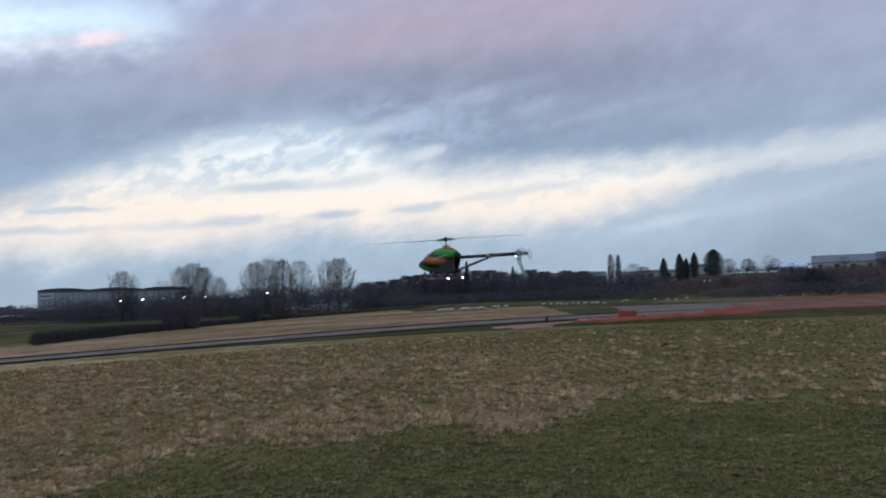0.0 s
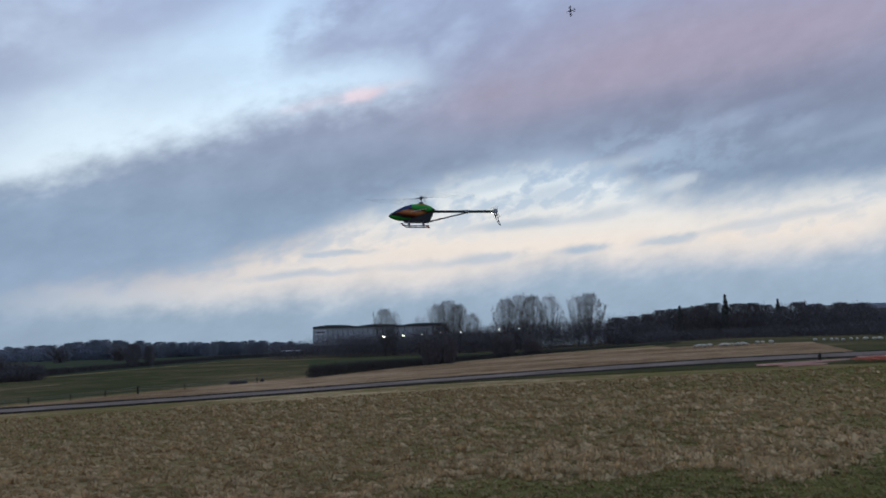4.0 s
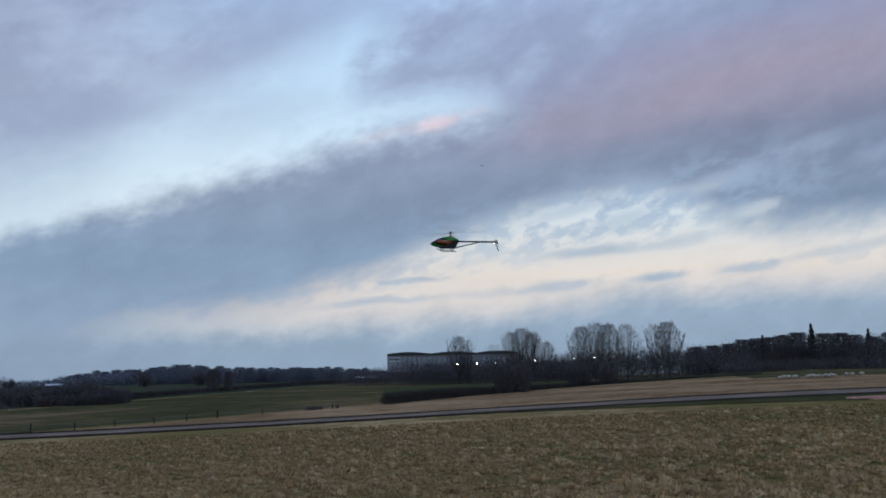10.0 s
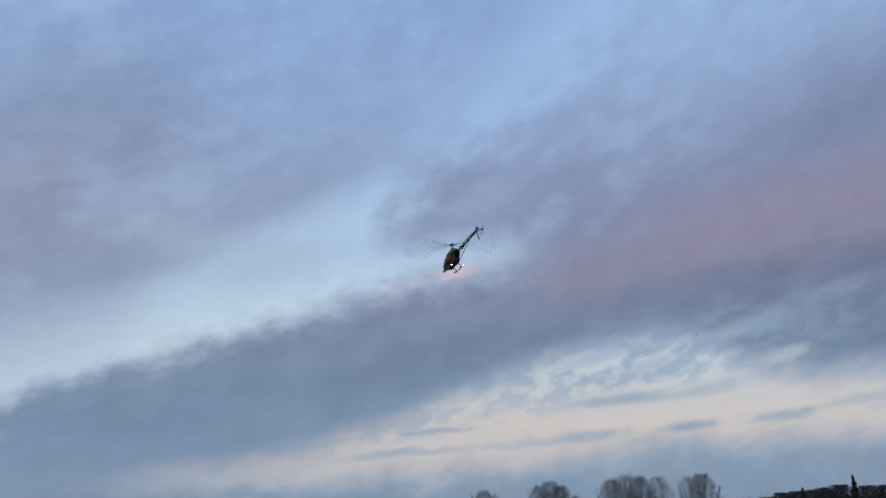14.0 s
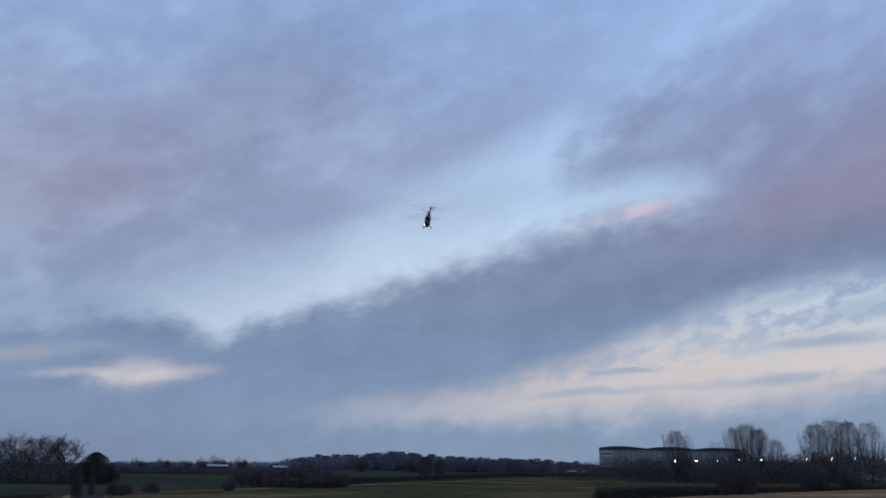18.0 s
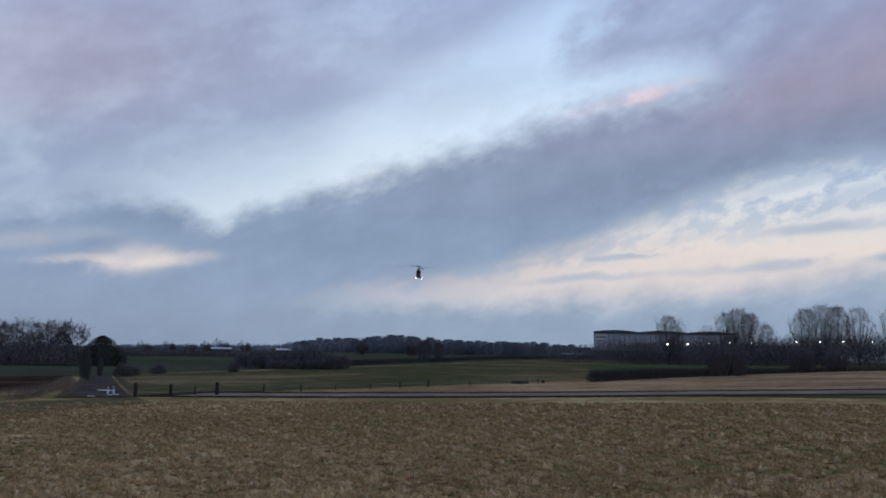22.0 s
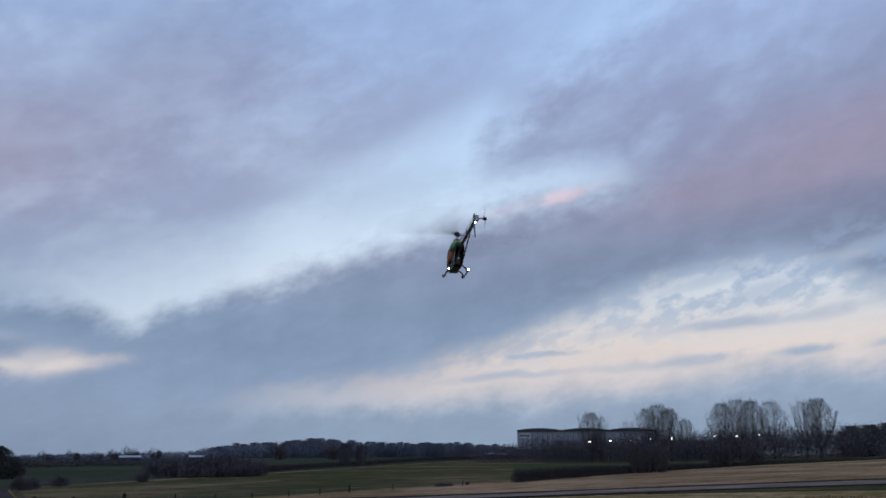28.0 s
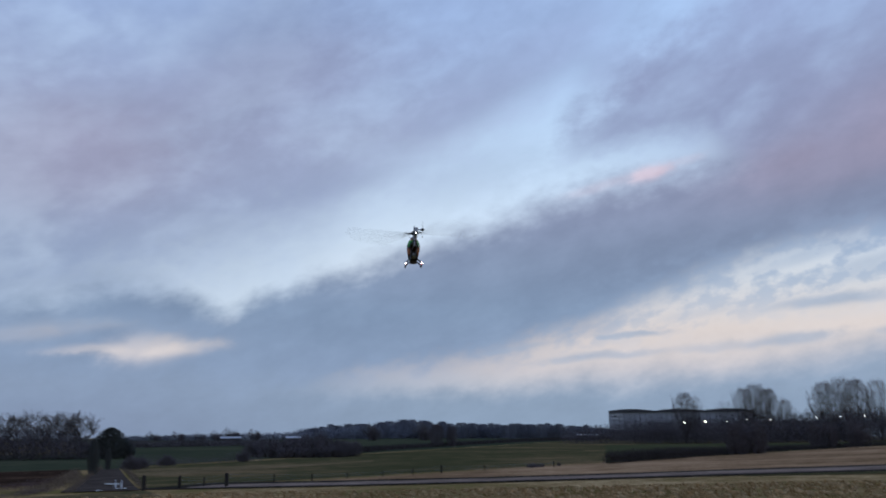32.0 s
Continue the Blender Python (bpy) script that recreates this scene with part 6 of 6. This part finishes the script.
    for k in (1, -1):
        s = Shape()
        s.tube((k * 0.02, 0, 0), (k * 0.09, 0, 0), 0.012, 0.01, 10)
        spinning.append(part("blade_grip", s, M_CARBON, rotor))
        s = Shape()
        rr = []
        for x, wd in ((0.08, 0.016), (0.11, 0.026), (0.16, 0.026), (0.66, 0.026), (0.69, 0.022), (0.705, 0.012)):
            rr.append([(k * x, wd * 0.35 * k, 0.004), (k * x, wd * 1.0 * k, 0.001), (k * x, wd * 0.35 * k, -0.003), (k * x, -wd * k, -0.0015)])
        s.loft(rr)
        spinning.append(part("rotor_blade", s, M_BLADES, rotor))
        s = Shape()
        s.tube((k * 0.03, 0.028 * k, -0.045), (k * 0.055, 0.028 * k, -0.002), 0.0025, 0.0025, 6)
        spinning.append(part("pitch_link", s, M_ALLOY, rotor))
    # boom and tail
    s = Shape()
    s.tube((-0.15, 0, -0.008), (-0.866, 0, -0.004), 0.0135, 0.0125, 14)
    boom = part("tail_boom", s, M_CARBON, ob, "slim black carbon tail boom", True)
    s = Shape()
    s.tube((-0.569, 0, -0.0055), (-0.829, 0, -0.004), 0.0155, 0.0145, 14)
    part("boom_sleeve", s, M_BOOM, boom, "dark green boom sleeve", True)
    s = Shape()
    s.tube((-0.517, 0, -0.006), (-0.555, 0, -0.006), 0.021, 0.021, 14)
    part("boom_clamp", s, M_ALLOY, boom)
    for yy in (-0.03, 0.03):
        s = Shape()
        s.tube((-0.10, yy, -0.125), (-0.531, yy * 0.4, -0.02), 0.0055, 0.0055, 8)
        part("boom_strut", s, M_CARBON, ob)
    s = Shape()
    s.tube((-0.14, 0.02, 0.004), (-0.848, 0.02, 0.008), 0.002, 0.002, 6)
    part("tail_pushrod", s, M_CARBON, ob)
    s = Shape()
    s.box((-0.875, 0, -0.004), (0.055, 0.03, 0.036), 0, 0.008)
    s.tube((-0.880, 0, -0.004), (-0.880, -0.06, -0.004), 0.006, 0.006, 10)
    part("tail_gearbox", s, M_ALLOY, ob)
    fin = Shape()
    front = ((-0.852, 0.018), (-0.859, -0.02), (-0.875, -0.07), (-0.898, -0.12), (-0.928, -0.168))
    rear = ((-0.894, 0.026), (-0.892, -0.02), (-0.901, -0.07), (-0.917, -0.12), (-0.936, -0.166))
    for edge in (front, rear):
        for (x0, z0), (x1, z1) in zip(edge, edge[1:]):
            fin.tube((x0, 0.0185, z0), (x1, 0.0185, z1), 0.0046, 0.004, 6)
    for k in (0, 1, 3, 4):
        fin.tube((front[k][0], 0.0185, front[k][1]), (rear[k][0], 0.0185, rear[k][1]), 0.005, 0.005, 6)
    fin.tube((-0.892, 0.0185, -0.02), (-0.875, 0.0185, -0.07), 0.004, 0.004, 6)
    part("tail_fin", fin, M_FIN, ob, "pale swept lattice tail fin")
    th = Shape()
    th.tube((0, 0.012, 0), (0, -0.014, 0), 0.014, 0.012, 12)
    tail = part("tail_rotor_hub", th, M_CARBON, ob, "", False, pose(-0.880, -0.062, -0.004))
    blades = []
    for k in (1, -1):
        s = Shape()
        s.loft([[(k * x, t, w), (k * x, t + 0.002, 0), (k * x, t, -w), (k * x, t - 0.002, 0)] for x, w, t in ((0.012, 0.007, 0), (0.026, 0.0095, 0), (0.07, 0.0095, 0), (0.08, 0.006, 0))])
        blades.append(part("tail_blade", s, M_BLADES, tail))
    # landing gear
    for yy in (-0.084, 0.084):
        s = Shape()
        s.path([(0.215, yy, -0.160), (0.19, yy, -0.178), (0.15, yy, -0.184), (-0.085, yy, -0.184)], 0.0065, 10)
        skid = part("skid_tube", s, M_SKID, ob, "silver landing skid", True)
        for x in (0.215, -0.085):
            c = Shape()
            z = -0.160 if x > 0 else -0.184
            c.tube((x - 0.014, yy, z), (x + 0.014, yy, z), 0.009, 0.008, 10)
            part("skid_cap", c, M_CAP, skid, "red rubber skid cap")
        lt = Shape()
        lt.tube((-0.098, yy, -0.182), (-0.101, yy, -0.182), 0.0068, 0.0068, 12)
        sh = Shape()
        sh.tube((-0.09, yy, -0.182), (-0.103, yy, -0.182), 0.0078, 0.0078, 14, False)
        part("light_shroud", sh, M_CARBON, skid)
        part("skid_light", lt, M_SKIDLIGHT, skid, "small glowing skid light")
    for x in (0.14, -0.03):
        s = Shape()
        s.path([(x, -0.084, -0.182), (x, -0.07, -0.150), (x, -0.036, -0.125), (x, 0.036, -0.125), (x, 0.07, -0.150), (x, 0.084, -0.182)], 0.007, 8)
        part("skid_strut", s, M_SKID, ob)
    s = Shape()
    s.tube((-0.834, 0, -0.022), (-0.843, 0, -0.023), 0.0042, 0.0042, 12)
    part("tail_light", s, M_TAILLIGHT, ob, "bright white tail light")
    return ob, rotor, spinning, tail, blades


HELI, ROTOR, SPINNING, TAIL, TAIL_BLADES = build_helicopter()


def build_airplane():
    """A small model aeroplane far off, nose along +x."""
    ob = thing("model_airplane", Matrix(), "distant dark radio controlled model aeroplane in flight", "airplane")
    s = Shape()
    s.loft([[(x, r * math.cos(a), r * math.sin(a)) for a in (2 * math.pi * i / 10 for i in range(10))] for x, r in ((0.55, 0.03), (0.45, 0.075), (0.1, 0.09), (-0.3, 0.06), (-0.75, 0.025))])
    part("fuselage", s, M_CARBON, ob, "", True)
    s = Shape()
    s.loft([[(0.12, y, 0.03), (0.04, y, 0.055), (-0.14, y, 0.03), (0.04, y, 0.02)] for y in (-0.85, -0.4, 0, 0.4, 0.85)])
    part("wing", s, M_CARBON, ob)
    s = Shape()
    s.loft([[(-0.6, y, 0.0), (-0.66, y, 0.01), (-0.76, y, 0.0), (-0.66, y, -0.01)] for y in (-0.3, 0, 0.3)])
    part("tailplane", s, M_CARBON, ob)
    s = Shape()
    s.loft([[(-0.58 - k * 0.08, -0.01, k * 0.22), (-0.58 - k * 0.08, 0.01, k * 0.22), (-0.78, 0.01, k * 0.22), (-0.78, -0.01, k * 0.22)] for k in (0, 1)])
    part("fin", s, M_CARBON, ob)
    s = Shape()
    s.box((0.57, 0, 0), (0.02, 0.03, 0.34))
    part("propeller", s, M_CARBON, ob)
    return ob


PLANE = build_airplane()
# seconds, place in metres and heading of the far aeroplane
CIRCUIT = (
    (0.0, 67.7, 105.6, 56.7, 174),
    (2.0, 29.7, 109.6, 48.7, 166),
    (4.0, -16.8, 125.9, 52.9, 161),
    (4.3, -23.6, 128.0, 53.3, 161),
    (4.5, -28.5, 130.0, 53.9, 126),
    (8.0, -120.0, 260.8, 88.6, 123),
    (8.5, -120.9, 272.3, 87.2, 86),
    (9.0, -118.3, 283.2, 84.7, 65),
    (9.5, -111.9, 291.2, 81.3, 39),
    (11.0, -87.7, 308.2, 80.6, 33),
    (11.5, -78.6, 312.8, 80.5, 29),
    (13.0, -54.0, 327.2, 76.7, 30),
    (18.0, 28.2, 375.3, 63.9, 22),
    (32.0, 218.2, 435.3, 60.9, 18),
)

# seconds, place of the rotor shaft in metres, lean, nose-down pitch and heading in degrees
FLIGHT = (
    (0.0, 0.03, 7.17, 1.97, -3, -1, 131),
    (0.3, -0.37, 7.22, 2.03, 2, -4, 130),
    (0.6, -0.77, 7.22, 1.95, 5, -3, 130),
    (0.9, -1.06, 7.31, 1.95, 8, -4, 130),
    (1.2, -1.29, 7.49, 1.92, 7, -3, 130),
    (1.5, -1.60, 7.61, 1.93, 3, -5, 130),
    (1.8, -1.79, 7.68, 1.96, 8, -3, 130),
    (2.1, -1.98, 7.95, 2.01, 4, -3, 130),
    (2.4, -2.11, 8.24, 2.12, 0, -3, 130),
    (2.7, -2.24, 8.43, 2.27, 1, -3, 130),
    (3.0, -2.38, 8.56, 2.44, 2, -3, 130),
    (3.3, -2.56, 8.59, 2.64, 5, -2, 131),
    (3.6, -2.73, 8.72, 2.82, 0, -1, 156),
    (3.9, -2.99, 9.02, 3.06, -1, -2, 183),
    (4.2, -3.21, 9.29, 3.27, -5, -2, 222),
    (4.5, -3.34, 9.41, 3.40, -11, 1, 266),
    (5.2, -3.45, 10.30, 3.55, -8, 1, 215),
    (5.9, -3.60, 11.80, 3.75, 0, 0, 160),
    (6.5, -3.79, 13.02, 3.89, 4, -1, 131),
    (7.0, -4.10, 13.70, 3.97, -2, -1, 147),
    (7.5, -4.49, 13.98, 3.93, 0, -2, 146),
    (8.0, -4.91, 14.28, 3.90, 2, -4, 163),
    (8.5, -5.27, 14.34, 3.81, 1, -4, 184),
    (9.0, -5.58, 14.58, 3.81, 0, -4, 191),
    (10.0, -5.66, 14.20, 4.01, 1, -4, 188),
    (11.0, -5.47, 13.68, 4.66, -6, -3, 188),
    (11.5, -5.33, 13.57, 5.07, -6, -4, 176),
    (12.0, -5.10, 13.20, 5.33, -4, -4, 159),
    (12.5, -4.75, 12.48, 5.54, -9, -2, 145),
    (13.0, -4.33, 11.24, 5.59, -13, 2, 138),
    (13.5, -4.10, 10.02, 5.14, -3, 5, 136),
    (15.5, -5.41, 9.80, 5.38, -5, 7, 131),
    (16.0, -6.24, 10.53, 6.20, -11, 5, 133),
    (16.5, -7.60, 11.79, 6.63, -8, 3, 135),
    (17.0, -8.74, 12.67, 6.40, 1, 2, 131),
    (17.5, -10.04, 13.62, 6.42, 3, 2, 131),
    (18.0, -11.13, 14.22, 6.98, 1, 0, 132),
    (18.5, -13.30, 15.89, 6.45, -1, -1, 132),
    (19.0, -15.03, 17.16, 5.13, 6, -1, 135),
    (19.5, -15.67, 17.77, 4.19, 8, 0, 135),
    (20.0, -15.72, 18.09, 3.95, 4, 1, 135),
    (20.5, -15.47, 18.24, 4.18, 0, 1, 134),
    (21.0, -14.84, 17.98, 4.33, 1, 0, 133),
    (21.5, -14.37, 17.88, 4.04, -1, 1, 132),
    (22.0, -13.84, 17.54, 3.58, -2, 1, 132),
    (22.5, -13.04, 16.71, 2.88, -2, 2, 132),
    (23.0, -11.96, 15.39, 2.76, -1, 3, 131),
    (23.5, -11.29, 14.42, 2.92, 0, 2, 132),
    (24.0, -10.90, 13.83, 3.12, 1, -1, 133),
    (24.5, -9.35, 11.99, 3.15, 5, -1, 133),
    (25.0, -7.86, 10.34, 3.24, -2, -2, 130),
    (25.5, -6.36, 8.65, 3.39, -0, 3, 130),
    (26.0, -5.13, 7.26, 3.37, 3, 8, 129),
    (26.5, -4.14, 6.14, 3.35, -0, 7, 129),
    (28.5, -3.42, 5.89, 3.21, 2, 2, 130),
    (28.8, -3.46, 6.00, 3.39, 1, 1, 130),
    (29.1, -3.41, 5.96, 3.54, 1, 1, 131),
    (29.4, -3.44, 5.95, 3.68, 1, 2, 130),
    (29.7, -3.54, 5.97, 3.60, 1, 2, 130),
    (30.0, -3.62, 5.95, 3.44, 1, 2, 129),
    (30.3, -3.74, 5.92, 3.16, 4, 1, 129),
    (30.6, -4.03, 6.15, 2.98, 4, 1, 129),
    (31.0, -4.45, 6.42, 2.95, 2, 0, 130),
    (31.3, -4.85, 6.64, 3.11, 3, -0, 131),
    (31.6, -5.15, 6.67, 3.26, 2, -0, 131),
    (32.0, -5.35, 6.51, 3.46, -1, -1, 131),
)


def motions():
    walk(HELI, [(t, pose(x, y, z, lean, nose, turn)) for t, x, y, z, lean, nose, turn in FLIGHT])
    walk(PLANE, [(t, pose(x, y, z, 82 if t < 5 else 12, 0, turn)) for t, x, y, z, turn in CIRCUIT])
    last = frame(32.0)
    walk(ROTOR, [((f - 1) / FPS, pose(0, 0, 0.155, 0, 0, -87 * f)) for f in range(1, last + 1)])
    for piece in SPINNING:  # the head is geared up on the shaft
        walk(piece, [((f - 1) / FPS, pose(0, 0, 0, 0, 0, -86 * f)) for f in range(1, last + 1)])
    walk(TAIL, [((f - 1) / FPS, pose(-0.880, -0.062, -0.004, 0, 83 * f, 0)) for f in range(1, last + 1)])
    for piece in TAIL_BLADES:
        walk(piece, [((f - 1) / FPS, pose(0, 0, 0, 0, 86 * f, 0)) for f in range(1, last + 1)])


motions()
